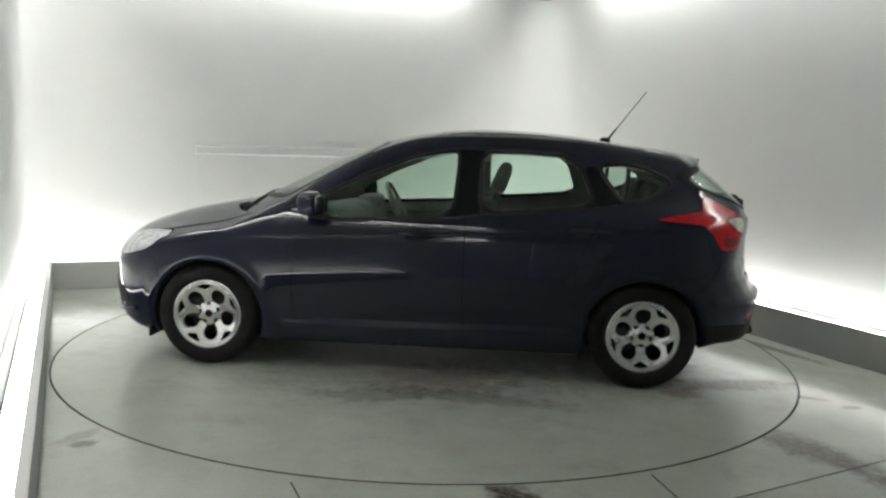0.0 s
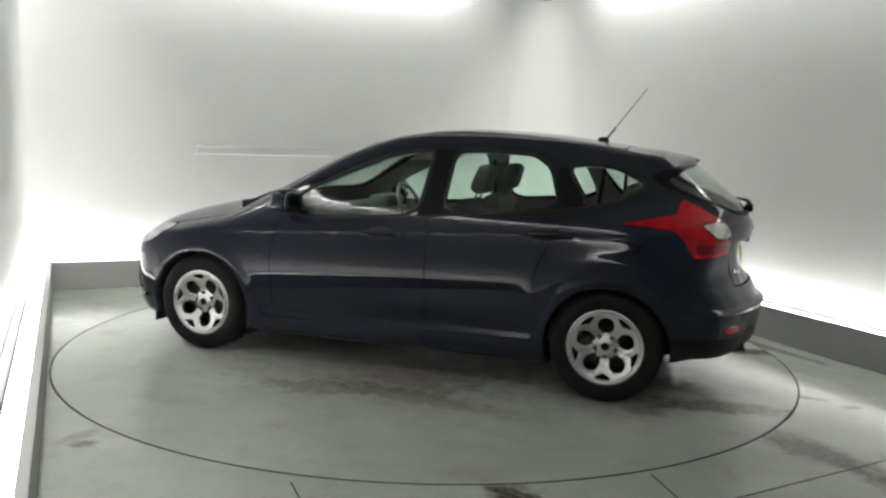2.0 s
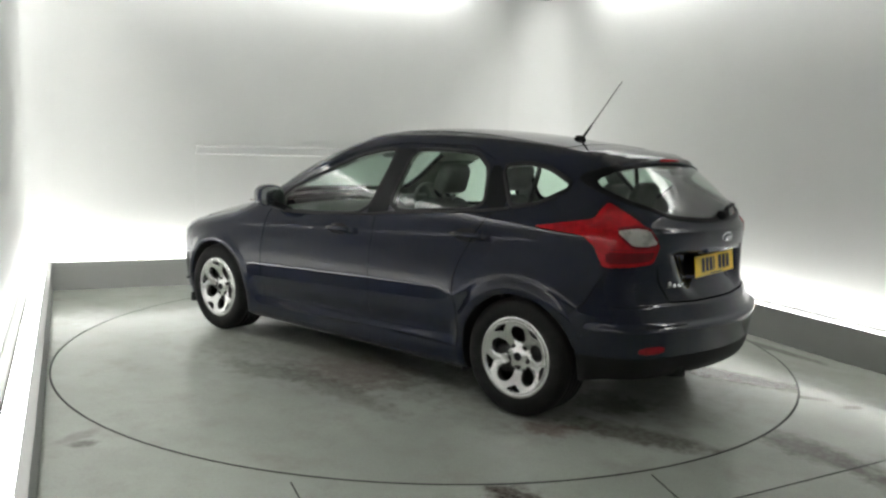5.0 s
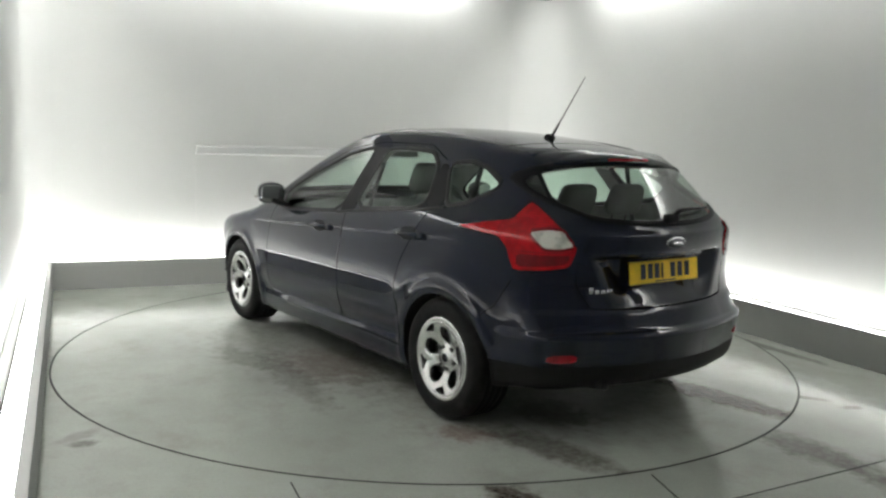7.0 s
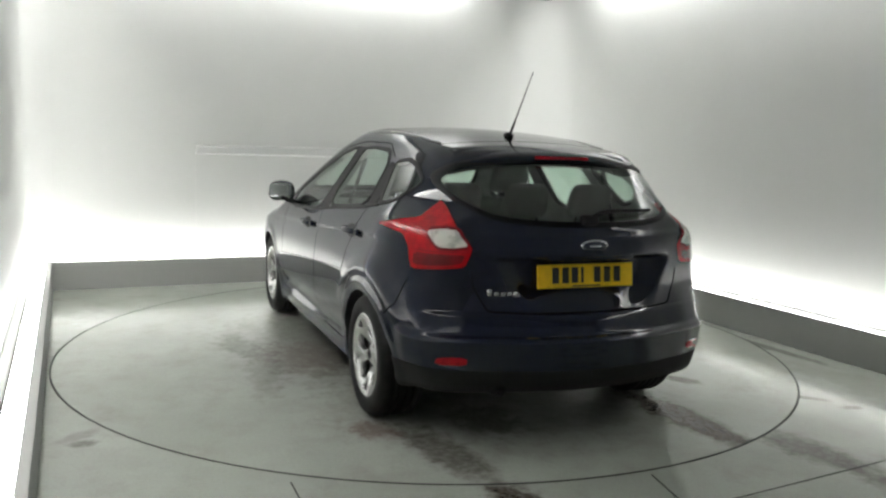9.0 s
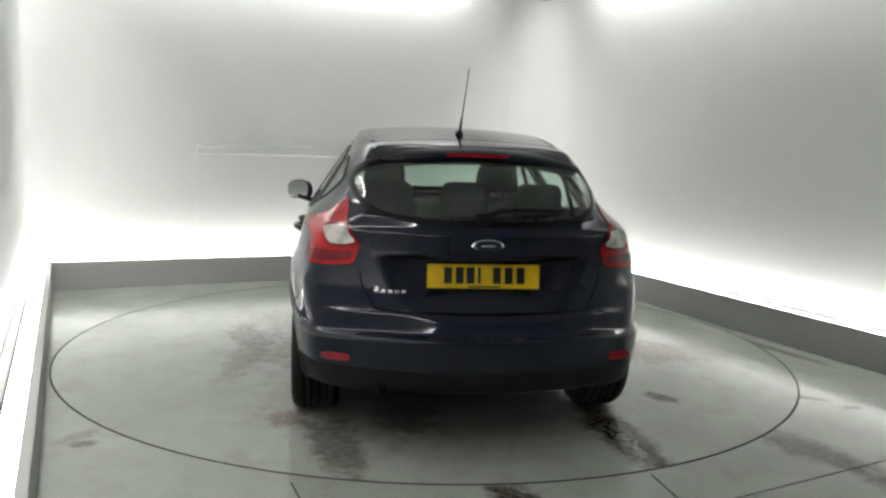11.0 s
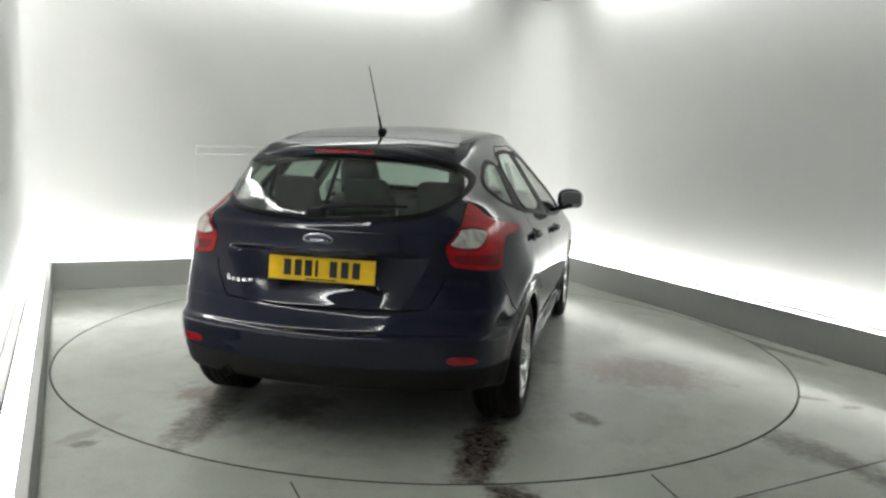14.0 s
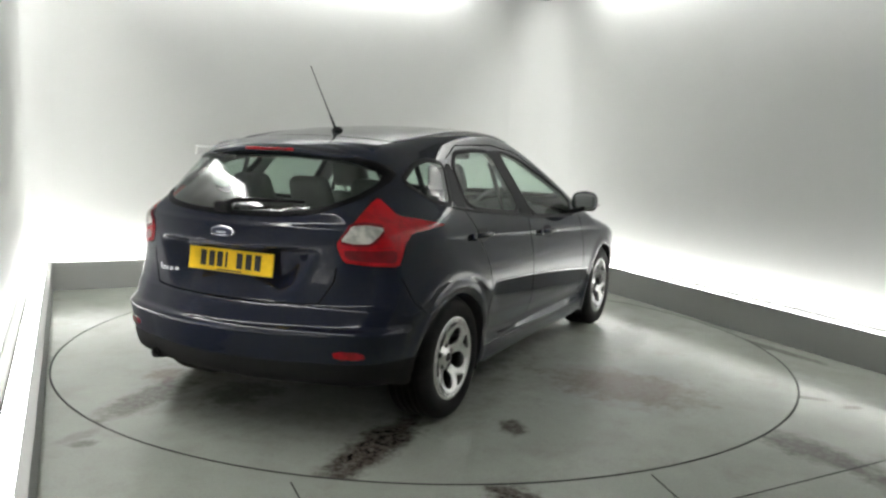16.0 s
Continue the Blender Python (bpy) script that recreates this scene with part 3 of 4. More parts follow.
def ribbon(name, line, way, width, mat, parent, off=0.001, closed=True, h=0.02, lift=0.0, label=""):
    """A narrow band that follows the body along a line."""
    line = dense(line, h, closed)
    rows, nr = [], None
    offs = (-0.5, -0.3, 0.3, 0.5) if lift else (-0.5, 0.5)
    for k in offs:
        pos, nor = lay(grow(line, k * width, closed), way)
        rows.append(shift(pos + nor * (off + (lift if abs(k) < 0.4 else 0.0))))
        nr = nor
    m, n = len(offs), len(line)
    verts = np.concatenate(rows)
    faces = []
    for i in range(n if closed else n - 1):
        j = (i + 1) % n
        for r in range(m - 1):
            f = (r * n + i, r * n + j, (r + 1) * n + j, (r + 1) * n + i)
            a, b, c = (verts[q] for q in f[:3])
            faces.append(f if np.dot(np.cross(b - a, c - a), nr[i]) > 0 else f[::-1])
    return array_part(name, verts, faces, mat, parent, label)


FRONT_PANE = grow(rounded([(1.985, 1.03), (1.935, 0.95), (1.80, 0.945), (1.157, 0.985), (1.140, 1.355), (1.22, 1.352), (1.41, 1.315), (1.70, 1.195), (1.93, 1.08)], 2, 0.13), 0.010)
REAR_PANE = grow(rounded([(0.985, 1.012), (0.984, 1.358), (0.75, 1.365), (0.50, 1.352), (0.395, 1.28), (0.318, 1.072)], 2, 0.13), 0.010)
QUARTER_PANE = grow(rounded([(0.282, 1.295), (0.14, 1.098), (0.0, 1.125), (-0.15, 1.215), (0.0, 1.288), (0.14, 1.312)], 2, 0.13), 0.010)
HALF_TAIL = [(0.0, 1.058), (0.25, 1.062), (0.45, 1.080), (0.56, 1.135), (0.604, 1.205), (0.594, 1.26), (0.51, 1.318), (0.25, 1.340), (0.0, 1.345)]
TAIL_PANE = rounded(HALF_TAIL + [(-a, b) for a, b in HALF_TAIL[-2:0:-1]], 1)
HALF_SCREEN = [(2.47, 0.0), (2.42, 0.35), (2.24, 0.66), (2.05, 0.66), (1.62, 0.50), (1.67, 0.0)]
SCREEN = rounded(HALF_SCREEN + [(a, -b) for a, b in HALF_SCREEN[-2:0:-1]], 1)
TAIL_LAMP = rounded([(0.79, 1.007), (0.58, 1.038), (0.38, 1.062), (0.31, 1.115), (0.26, 1.143), (0.20, 1.118), (0.074, 1.05), (-0.053, 0.952), (-0.047, 0.92), (-0.01, 0.858), (0.15, 0.845), (0.35, 0.838), (0.38, 0.88), (0.405, 0.935), (0.47, 0.985), (0.62, 0.995)], 1, 0.15)
TAIL_LENS = rounded([(0.255, 1.008), (0.13, 1.022), (0.04, 1.018), (-0.030, 0.958), (0.05, 0.946), (0.155, 0.946)], 1, 0.12)
LOWER_LENS = rounded([(0.335, 0.912), (0.10, 0.915), (-0.012, 0.917), (0.010, 0.874), (0.16, 0.862), (0.330, 0.855)], 1, 0.15)
HEAD_LAMP = rounded([(2.10, 0.815), (2.45, 0.805), (2.85, 0.755), (2.92, 0.69), (2.70, 0.635), (2.40, 0.662), (2.16, 0.712)], 1)


def moulding(line, way, car):
    """A wedge along the foot of the doors, flat face up, fading out towards both ends."""
    line = dense(line, 0.03, False)
    n = len(line)
    fade = [float(step(np.array(i / n), 0.0, 0.10) * (1 - step(np.array((i + 1) / n), 0.22, 1.0))) for i in range(n)]
    rows = []
    for dz, out in ((0.032, 0.0005), (-0.008, 0.013), (-0.012, 0.012), (-0.026, 0.0005)):
        pos, nor = lay([(x, z + dz * (0.35 + 0.65 * k)) for (x, z), k in zip(line, fade)], way)
        rows.append(shift(pos + nor * np.array([[0.0015 + out * k] for k in fade])))
    verts = np.concatenate([rows[0], rows[1], rows[1], rows[2], rows[2], rows[3]])
    faces = []
    for r in (0, 2, 4):
        for i in range(n - 1):
            f = (r * n + i, r * n + i + 1, (r + 1) * n + i + 1, (r + 1) * n + i)
            a, b, c = (verts[q] for q in f[:3])
            faces.append(f if np.dot(np.cross(b - a, c - a), nor[i]) > 0 else f[::-1])
    return array_part("door_moulding", verts, faces, m_paint, car)


def tailgate_half(z):
    return np.interp(z, [0.64, 0.67, 0.77, 0.86, 0.95, 1.05, 1.14, 1.25, 1.40], [0.47, 0.50, 0.555, 0.565, 0.56, 0.63, 0.675, 0.625, 0.54])


def build_car():
    car = tagged(new("car"), "dark navy five-door hatchback with silver alloy wheels, standing on the turntable", "car")
    verts, faces = skin(0.0125)
    nor = unit(gradient(verts))
    c = verts[faces].mean(1)
    fn = unit(gradient(c))
    body, wells = body_field(*c.T)
    x, a, z = c[:, 0], np.abs(c[:, 1]), c[:, 2]
    sideways = np.abs(fn[:, 1]) > 0.35
    hole = np.zeros(len(c), bool)

    def cut(mask, pane, i, j, way_of):
        """Open the shell under a pane and draw the opening's edge onto its outline."""
        gone, kept = np.unique(faces[mask]), np.unique(faces[~mask])
        edge = np.intersect1d(gone, kept)
        line = np.array(dense(pane, 0.003))
        for s in (1, -1):
            own = edge[verts[edge, 1] * s > 0] if way_of(s)[1] else (edge if s > 0 else edge[:0])
            if not len(own):
                continue
            flat = verts[own][:, [i, j]]
            near = line[np.argmin(((flat[:, None] - line[None]) ** 2).sum(2), 1)]
            close = np.hypot(*(near - flat).T) < 0.03
            verts[own[close]] = lay([tuple(q) for q in near[close]], way_of(s)[0])[0]
        return mask

    for pane in (FRONT_PANE, REAR_PANE, QUARTER_PANE):
        hole |= cut(inside_poly(x, z, pane) & sideways & (z > 0.9), pane, 0, 2, lambda s: (ways("side", s), True))
    hole |= cut(inside_poly(c[:, 1], z, TAIL_PANE) & (x < 0) & (fn[:, 0] < -0.2), TAIL_PANE, 1, 2, lambda s: (ways("rear"), False))
    hole |= cut(inside_poly(x, c[:, 1], SCREEN) & (fn[:, 2] > 0.3), SCREEN, 0, 1, lambda s: (ways("top"), False))
    nor = unit(gradient(verts))
    kind = np.full(len(c), "body_shell", dtype=object)
    kind[x > 1.5] = "front_pillar"
    kind[(x <= 1.5) & (z < 0.9)] = "lower_shell"
    kind[(fn[:, 2] > 0.6) & (z > 1.33)] = "roof"
    kind[(x > 2.12) & sideways & (z < 1.0)] = "front_wing"
    kind[(x > 2.45) & (fn[:, 2] > 0.4) & (a < 0.74)] = "bonnet"
    kind[(x < 0.45) & sideways & (z < 1.3)] = "rear_wing"
    door_f = inside_poly(x, z, [(2.11, 0.30), (2.11, 0.80), (2.02, 0.98), (1.72, 1.23), (1.42, 1.36), (1.07, 1.405), (1.07, 0.30)]) & sideways
    door_r = inside_poly(x, z, [(1.07, 0.30), (1.07, 1.405), (0.55, 1.40), (0.36, 1.33), (0.22, 1.06), (0.45, 0.66), (0.38, 0.50), (0.40, 0.30)]) & sideways
    kind[door_f], kind[door_r] = "front_door", "rear_door"
    kind[(z < 0.30) & (x > 0.3) & (x < 2.3) & sideways] = "sill"
    kind[(x > 2.95) & (z < 0.66)] = "front_bumper"
    gate = (x < 0.0) & (a < tailgate_half(z)) & (z > 0.655) & ((fn[:, 0] < -0.25) | (fn[:, 2] > 0.5))
    kind[gate] = "tailgate"
    low_rear = (x < -0.33) & (z < np.where(a < 0.55, 0.655, 0.70)) & ~gate
    kind[low_rear] = "rear_bumper"
    kind[(x < -0.33) & (z < 0.405)] = "rear_valance"
    kind[(fn[:, 2] < -0.75) & (z < 0.34)] = "underbody"
    kind[(wells > body + 1e-4)] = "arch_liner"
    kind[(wells > body + 1e-4) & (x < 1.3)] = "rear_arch_liner"
    labels = {"rear_valance": "black plastic lower bumper", "underbody": "black underbody", "arch_liner": "black wheel arch liner", "rear_arch_liner": "black wheel arch liner"}
    mats = {"rear_valance": m_plastic, "underbody": m_under, "arch_liner": m_under, "rear_arch_liner": m_under}
    sided = ("body_shell", "lower_shell", "front_pillar", "front_wing", "rear_wing", "front_door", "rear_door", "sill", "arch_liner", "rear_arch_liner")
    doors = {}
    for k in sorted(set(kind)):
        for s in ((1, -1) if k in sided else (0,)):
            pick = (kind == k) & ~hole
            if s:
                pick &= c[:, 1] * s > 0
            fs = faces[pick]
            if not len(fs):
                continue
            ids, inv = np.unique(fs, return_inverse=True)
            ob = array_part(k, shift(verts[ids]), inv.reshape(-1, 4), mats.get(k, m_paint), car, labels.get(k, ""), nor[ids])
            doors[(k, s)] = ob
    # inner lining, a little inside the shell
    pick = ~hole & (wells < body) & (z > 0.3) & (x < 2.5)
    for name, sel, mat in (("headliner", pick & (z > 1.30), m_headliner), ("cabin_lining", pick & (z <= 1.30), m_cabin)):
        ids, inv = np.unique(faces[sel], return_inverse=True)
        array_part(name, shift(verts[ids] - nor[ids] * 0.03), inv.reshape(-1, 4)[:, ::-1], mat, car)
    # glass and its dark edges
    for s in (1, -1):
        w = ways("side", s)
        for pane, owner in ((FRONT_PANE, "front_door"), (REAR_PANE, "rear_door"), (QUARTER_PANE, "rear_wing")):
            ob = panel("side_window", pane, w, m_glass, doors[(owner, s)], 0.0, 0.05, 0.004, "green tinted side window")
            ribbon("window_seal", pane, w, 0.024, m_seal, doors[(owner, s)], 0.0015, lift=0.004)
        panel("pillar_trim", [(1.152, 0.975), (0.992, 0.992), (0.990, 1.372), (1.135, 1.375)], w, m_black, car, 0.0025, 0.05, 0.004, "gloss black pillar trim")
        panel("corner_trim", rounded([(0.375, 1.30), (0.30, 1.30), (0.15, 1.09), (0.305, 1.065)], 1), w, m_black, car, 0.002, 0.05, 0.004)
        belt = [(2.03, 0.965), (1.935, 0.935), (1.157, 0.970), (0.985, 0.993), (0.318, 1.055), (0.14, 1.082)]
        ribbon("belt_strip", belt, w, 0.016, m_seal, car, 0.002, False, lift=0.004)
        # shut lines
        for line in ([(2.11, 0.30), (2.115, 0.60), (2.10, 0.82), (2.06, 0.94)], [(1.07, 0.30), (1.075, 0.97)], [(0.39, 0.30), (0.378, 0.42), (0.392, 0.53), (0.415, 0.61), (0.418, 0.68), (0.39, 0.77), (0.32, 0.92), (0.262, 1.02), (0.245, 1.07), (0.285, 1.18), (0.34, 1.30)], [(2.11, 0.30), (0.40, 0.30)],
                     [(2.10, 0.97), (1.72, 1.235), (1.42, 1.365), (1.07, 1.408), (0.55, 1.402), (0.36, 1.33)], [(3.0, 0.665), (2.97, 0.60), (2.955, 0.53)], [(-0.30, 0.60), (-0.38, 0.66), (-0.44, 0.79)]):
            ribbon("shut_line", line, w, 0.0045, m_shut, car, 0.0012, False)
        moulding([(1.97, 0.300), (1.90, 0.298), (1.5, 0.300), (0.95, 0.312), (0.66, 0.323), (0.55, 0.328)], w, car)
        # roof moulding, its colour lightened to paint the bright reflections along it
        ribbon("roof_moulding", [(1.45, 0.500), (1.0, 0.515), (0.5, 0.515), (0.15, 0.50), (0.0, 0.485)], ways("top", s), 0.022, m_moulding_sheen, car, 0.0, False, lift=0.006)
        # lamps
        t = ways("tail", s)
        lamp = panel("tail_lamp", TAIL_LAMP, t, m_red, car, 0.004, 0.022, 0.03, "red tail lamp wrapping round the corner", 0.006)
        panel("reversing_lens", TAIL_LENS, t, m_clear, lamp, 0.0125, 0.02, 0.008, "clear reversing lamp lens", 0.002)
        panel("lens_surround", grow(TAIL_LENS, 0.014), t, m_red_deep, lamp, 0.0105, 0.02, 0.006, "dark red surround of the lens")
        panel("lower_lens", LOWER_LENS, t, m_red_deep, lamp, 0.0105, 0.02, 0.006, "dark red lower lens")
        ribbon("lamp_seal", TAIL_LAMP, t, 0.008, m_shut, lamp, 0.0012)
        ribbon("lamp_divider", [(0.30, 0.925), (0.10, 0.925), (-0.035, 0.93)], t, 0.006, m_red_dark, lamp, 0.011, False)
        panel("bumper_intake", rounded([(2.44, 0.345), (2.46, 0.43), (2.75, 0.475), (3.2, 0.46), (3.2, 0.33), (2.7, 0.32)], 1, 0.15), ways("head", s), m_plastic, car, 0.003, 0.04, 0.01, "black lower bumper intake")
        ribbon("intake_lip", [(2.34, 0.315), (2.75, 0.275), (3.2, 0.285)], ways("head", s), 0.022, m_paint, car, 0.004, False, lift=0.012)
        head = panel("headlamp", HEAD_LAMP, ways("head", s), m_head, car, 0.003, 0.03, 0.02, "clear headlamp with silver inside", 0.004)
        ribbon("headlamp_seal", HEAD_LAMP, ways("head", s), 0.010, m_shut, head, 0.0012)
        panel("rear_reflector", rounded([(0.605, 0.428), (0.605, 0.464), (0.725, 0.460), (0.730, 0.426)], 1), ways("rear", s), m_red_dark, car, 0.007, 0.02, 0.012, "red bumper reflector")
        build_handle(doors[("front_door", s)], s, 1.365, 0.868)
        build_handle(doors[("rear_door", s)], s, 0.36, 0.926)
        build_mirror(car, s)
    panel("tailgate_window", TAIL_PANE, ways("rear"), m_rear_glass, doors[("tailgate", 0)], 0.0, 0.05, 0.004, "tinted tailgate window")
    ribbon("tailgate_window_seal", TAIL_PANE, ways("rear"), 0.026, m_black, doors[("tailgate", 0)], 0.0015, lift=0.003)
    panel("windscreen", SCREEN, ways("top"), m_glass, car, 0.0, 0.07, 0.004, "green tinted windscreen")
    ribbon("windscreen_seal", SCREEN, ways("top"), 0.045, m_black, car, 0.0015, lift=0.002)
    for s in (1, -1):
        edge = [(float(tailgate_half(q)), q) for q in (0.665, 0.70, 0.77, 0.83)]
        ribbon("tailgate_gap", [(0.0, 0.655), (0.30, 0.655), (0.47, 0.66)] + edge, ways("rear", s), 0.006, m_shut, car, 0.0012, False)
        ribbon("roof_gap", [(0.0, 0.0), (0.0, 0.25), (-0.01, 0.5)], ways("top", s), 0.008, m_shut, car, 0.0012, False)
        ribbon("bonnet_gap", [(2.42, 0.72), (2.7, 0.735), (3.0, 0.70), (3.25, 0.55)], ways("top", s), 0.007, m_shut, car, 0.0012, False)
    build_spoiler(car)
    build_tail_details(car)
    build_antenna(car)
    build_cowl(car)
    build_cabin(car)
    build_wheels(car)
    return car


def build_handle(door, s, x, z):
    pos, nor = lay([(x, z)], ways("side", s))
    p = Vector(shift(pos)[0])
    bm = bmesh.new()
    pts = [p + Vector((0.105, s * -0.004, -0.004)), p + Vector((0.085, s * 0.022, 0.0)), p + Vector((0.03, s * 0.032, 0.003)), p + Vector((-0.03, s * 0.032, 0.003)), p + Vector((-0.085, s * 0.022, 0.002)), p + Vector((-0.11, s * -0.004, 0))]
    tube(bm, pts, 0.017, 10, 0.015)
    h = part("door_handle", bm, m_paint, door)
    # Flush dark sheet that paints the shade of a hollow behind the handle.
    panel("handle_recess_shade", rounded([(x + 0.075, z - 0.038), (x + 0.08, z + 0.03), (x - 0.07, z + 0.036), (x - 0.075, z - 0.036)], 2), ways("side", s), m_seal, h, 0.001, 0.03, 0.003)
    bm = bmesh.new()
    box(bm, (0.05, 0.022, 0.034), tuple(p + Vector((-0.125, s * 0.008, 0.0))), 0.008)
    part("lock_cover", bm, m_paint, h)


def build_mirror(car, s):
    bm = bmesh.new()
    bmesh.ops.create_uvsphere(bm, u_segments=28, v_segments=18, radius=1.0)
    for v in bm.verts:
        q = v.co.copy()
        f = lambda k: math.copysign(abs(k) ** 0.64, k)
        v.co = Vector((f(q.x) * (0.085 if q.x > 0 else 0.055), f(q.y) * 0.092, f(q.z) * 0.072 - 0.008 * abs(f(q.y))))
    m = pose(1.975 - CAR_C[0], s * 0.925 - CAR_C[1], 1.034, 0, 0, s * -14)
    bm.transform(m)
    shell = part("door_mirror", bm, m_paint, car)
    bm = bmesh.new()
    bmesh.ops.create_uvsphere(bm, u_segments=24, v_segments=12, radius=1.0)
    for v in bm.verts:
        v.co = Vector((v.co.x * 0.006, math.copysign(abs(v.co.y) ** 0.6, v.co.y) * 0.080, math.copysign(abs(v.co.z) ** 0.6, v.co.z) * 0.060))
    bm.transform(m @ Matrix.Translation((-0.054, 0, -0.004)))
    part("mirror_glass", bm, m_mirror, shell, "mirror glass")
    bm = bmesh.new()
    box(bm, (0.10, 0.17, 0.035), bevel=0.012)
    bm.transform(pose(1.955 - CAR_C[0], s * 0.865 - CAR_C[1], 0.962, s * 18))
    part("mirror_arm", bm, m_plastic, shell)
    bm = bmesh.new()
    box(bm, (0.012, 0.10, 0.014), bevel=0.004)
    bm.transform(m @ pose(0.055, s * 0.062, -0.035, 0, 0, s * -38))
    part("indicator", bm, m_clear, shell, "clear indicator lens")


def build_spoiler(car):
    """The lip over the rear window: a curved wedge from the roof's end to its trailing edge."""
    bm = bmesh.new()
    rows = []
    n = 36
    for i in range(n + 1):
        y = -0.532 + 1.064 * i / n
        k = abs(y) / 0.532
        x0, x1 = -0.10 - 0.06 * k ** 2, -0.405 + 0.105 * k ** 2.2
        pos, nor = lay([(x0, y), (x0 - 0.08, y)], ways("top"))
        droop = 0.045 * k ** 2 + 0.018 * k ** 6
        ztip = 1.372 - droop
        za, zb = max(pos[0][2] + 0.002, ztip + 0.030), max(pos[1][2] + 0.004, ztip + 0.016)
        sec = [(x0, za), (x0 - 0.08, zb), (x1 + 0.07, ztip + 0.016), (x1 + 0.01, ztip + 0.001), (x1, ztip - 0.010), (x1 + 0.005, ztip - 0.030), (x1 + 0.05, ztip - 0.050), (x1 + 0.14, ztip - 0.060)]
        if i in (0, n):
            sec = [(q, 0.6 * r + 0.4 * (ztip - 0.02)) for q, r in sec]
        rows.append([bm.verts.new(tuple(shift([(q, y, r)])[0])) for q, r in sec])
    for p, q in zip(rows, rows[1:]):
        for j in range(len(p) - 1):
            bm.faces.new((p[j], q[j], q[j + 1], p[j + 1]))
    bm.faces.new(rows[0])
    bm.faces.new(rows[-1][::-1])
    bmesh.ops.recalc_face_normals(bm, faces=bm.faces)
    sp = part("spoiler", bm, m_paint, car)
    bm = bmesh.new()
    box(bm, (0.012, 0.30, 0.016), tuple(shift([(-0.403, 0, 1.358)])[0]), 0.004)
    part("high_brake_lamp", bm, m_red_dark, sp, "red high brake lamp")


def build_tail_details(car):
    def at(m):
        return Matrix.Translation((-CAR_C[0], -CAR_C[1], 0)) @ m

    bm = bmesh.new()
    box(bm, (0.008, 0.520, 0.111), bevel=0.003)
    m = at(pose(-0.684, 0.003, 0.818, 0, 7.0, 0))
    bm.transform(m)
    plate = part("number_plate", bm, m_yellow, car, "yellow rear number plate with black bars", False)
    for y in (0.165, 0.112, 0.062, 0.022, -0.060, -0.115, -0.170):
        bm = bmesh.new()
        box(bm, (0.003, 0.014 if y == 0.022 else 0.036, 0.074), bevel=0.001)
        bm.transform(m @ Matrix.Translation((-0.0048, y, 0.004)))
        part("plate_bar", bm, m_ink, plate, smooth=False)
    bm = bmesh.new()
    box(bm, (0.003, 0.15, 0.007), bevel=0.001)
    bm.transform(m @ Matrix.Translation((-0.0048, 0.0, -0.047)))
    part("plate_strip", bm, m_ink, plate, smooth=False)
    # lamp rail above the plate
    bm = bmesh.new()
    box(bm, (0.045, 0.46, 0.026), tuple(shift([(-0.706, 0.0, 0.906)])[0]), 0.011)
    part("plate_lamp_rail", bm, m_paint, car)
    # oval badge
    for name, rx, rz, mat, x, w in (("badge", 0.074, 0.030, m_chrome, -0.740, 0.012), ("badge_field", 0.064, 0.0235, m_blue, -0.7435, 0.012)):
        bm = bmesh.new()
        lathe(bm, [(0.0001, -1.0), (0.80, -1.0), (1.0, -0.4), (1.0, 1.0), (0.0001, 1.0)], 40)
        bm.transform(at(Matrix.Translation((x, 0.0, 0.965)) @ Matrix.Rotation(radians(-4), 4, "Y") @ Matrix.Diagonal((1, 1, 1, 1)) @ Matrix(((0, w / 2, 0, 0), (rx, 0, 0, 0), (0, 0, rz, 0), (0, 0, 0, 1)))))
        bmesh.ops.recalc_face_normals(bm, faces=bm.faces)
        b = part(name, bm, mat, car if name == "badge" else badge, "chrome oval badge" if name == "badge" else "dark blue badge field")
        badge = b
    bm = bmesh.new()
    box(bm, (0.003, 0.062, 0.007), tuple(shift([(-0.7505, 0, 0.965)])[0]), 0.001)
    part("badge_bar", bm, m_chrome, badge)
    # small chrome script low on the tailgate, as plain bars
    for i, y in enumerate((0.485, 0.455, 0.425, 0.395, 0.365)):
        pos, nor = lay([(y, 0.742 + (0.006 if i == 0 else 0))], ways("rear"))
        bm = bmesh.new()
        box(bm, (0.006, 0.022, 0.030 if i == 0 else 0.018), bevel=0.003)
        bm.transform(Matrix.Translation(Vector(shift(pos)[0]) + Vector(nor[0]) * 0.002) @ Matrix.Rotation(math.atan2(nor[0][1], nor[0][0]) + math.pi, 4, "Z"))
        part("script_bar", bm, m_chrome, car, "chrome script, plain bar")
    # rear wiper
    bm = bmesh.new()
    pts, nn = lay([(0.02, 1.075), (-0.05, 1.092), (-0.15, 1.10), (-0.27, 1.105), (-0.38, 1.11)], ways("rear"))
    tube(bm, [Vector(q) for q in shift(pts + nn * np.array([[0.03], [0.035], [0.03], [0.022], [0.016]]))], 0.014, 8, 0.006)
    w = part("rear_wiper", bm, m_plastic, car, "black rear wiper")
    bm = bmesh.new()
    box(bm, (0.05, 0.085, 0.05), tuple(shift(pts + nn * 0.015)[0]), 0.016)
    part("wiper_boss", bm, m_plastic, w)
    # exhaust and bumper underside
    bm = bmesh.new()
    lathe(bm, [(0.022, -0.09), (0.027, -0.09), (0.027, 0.10), (0.022, 0.10), (0.022, -0.09)], 20)
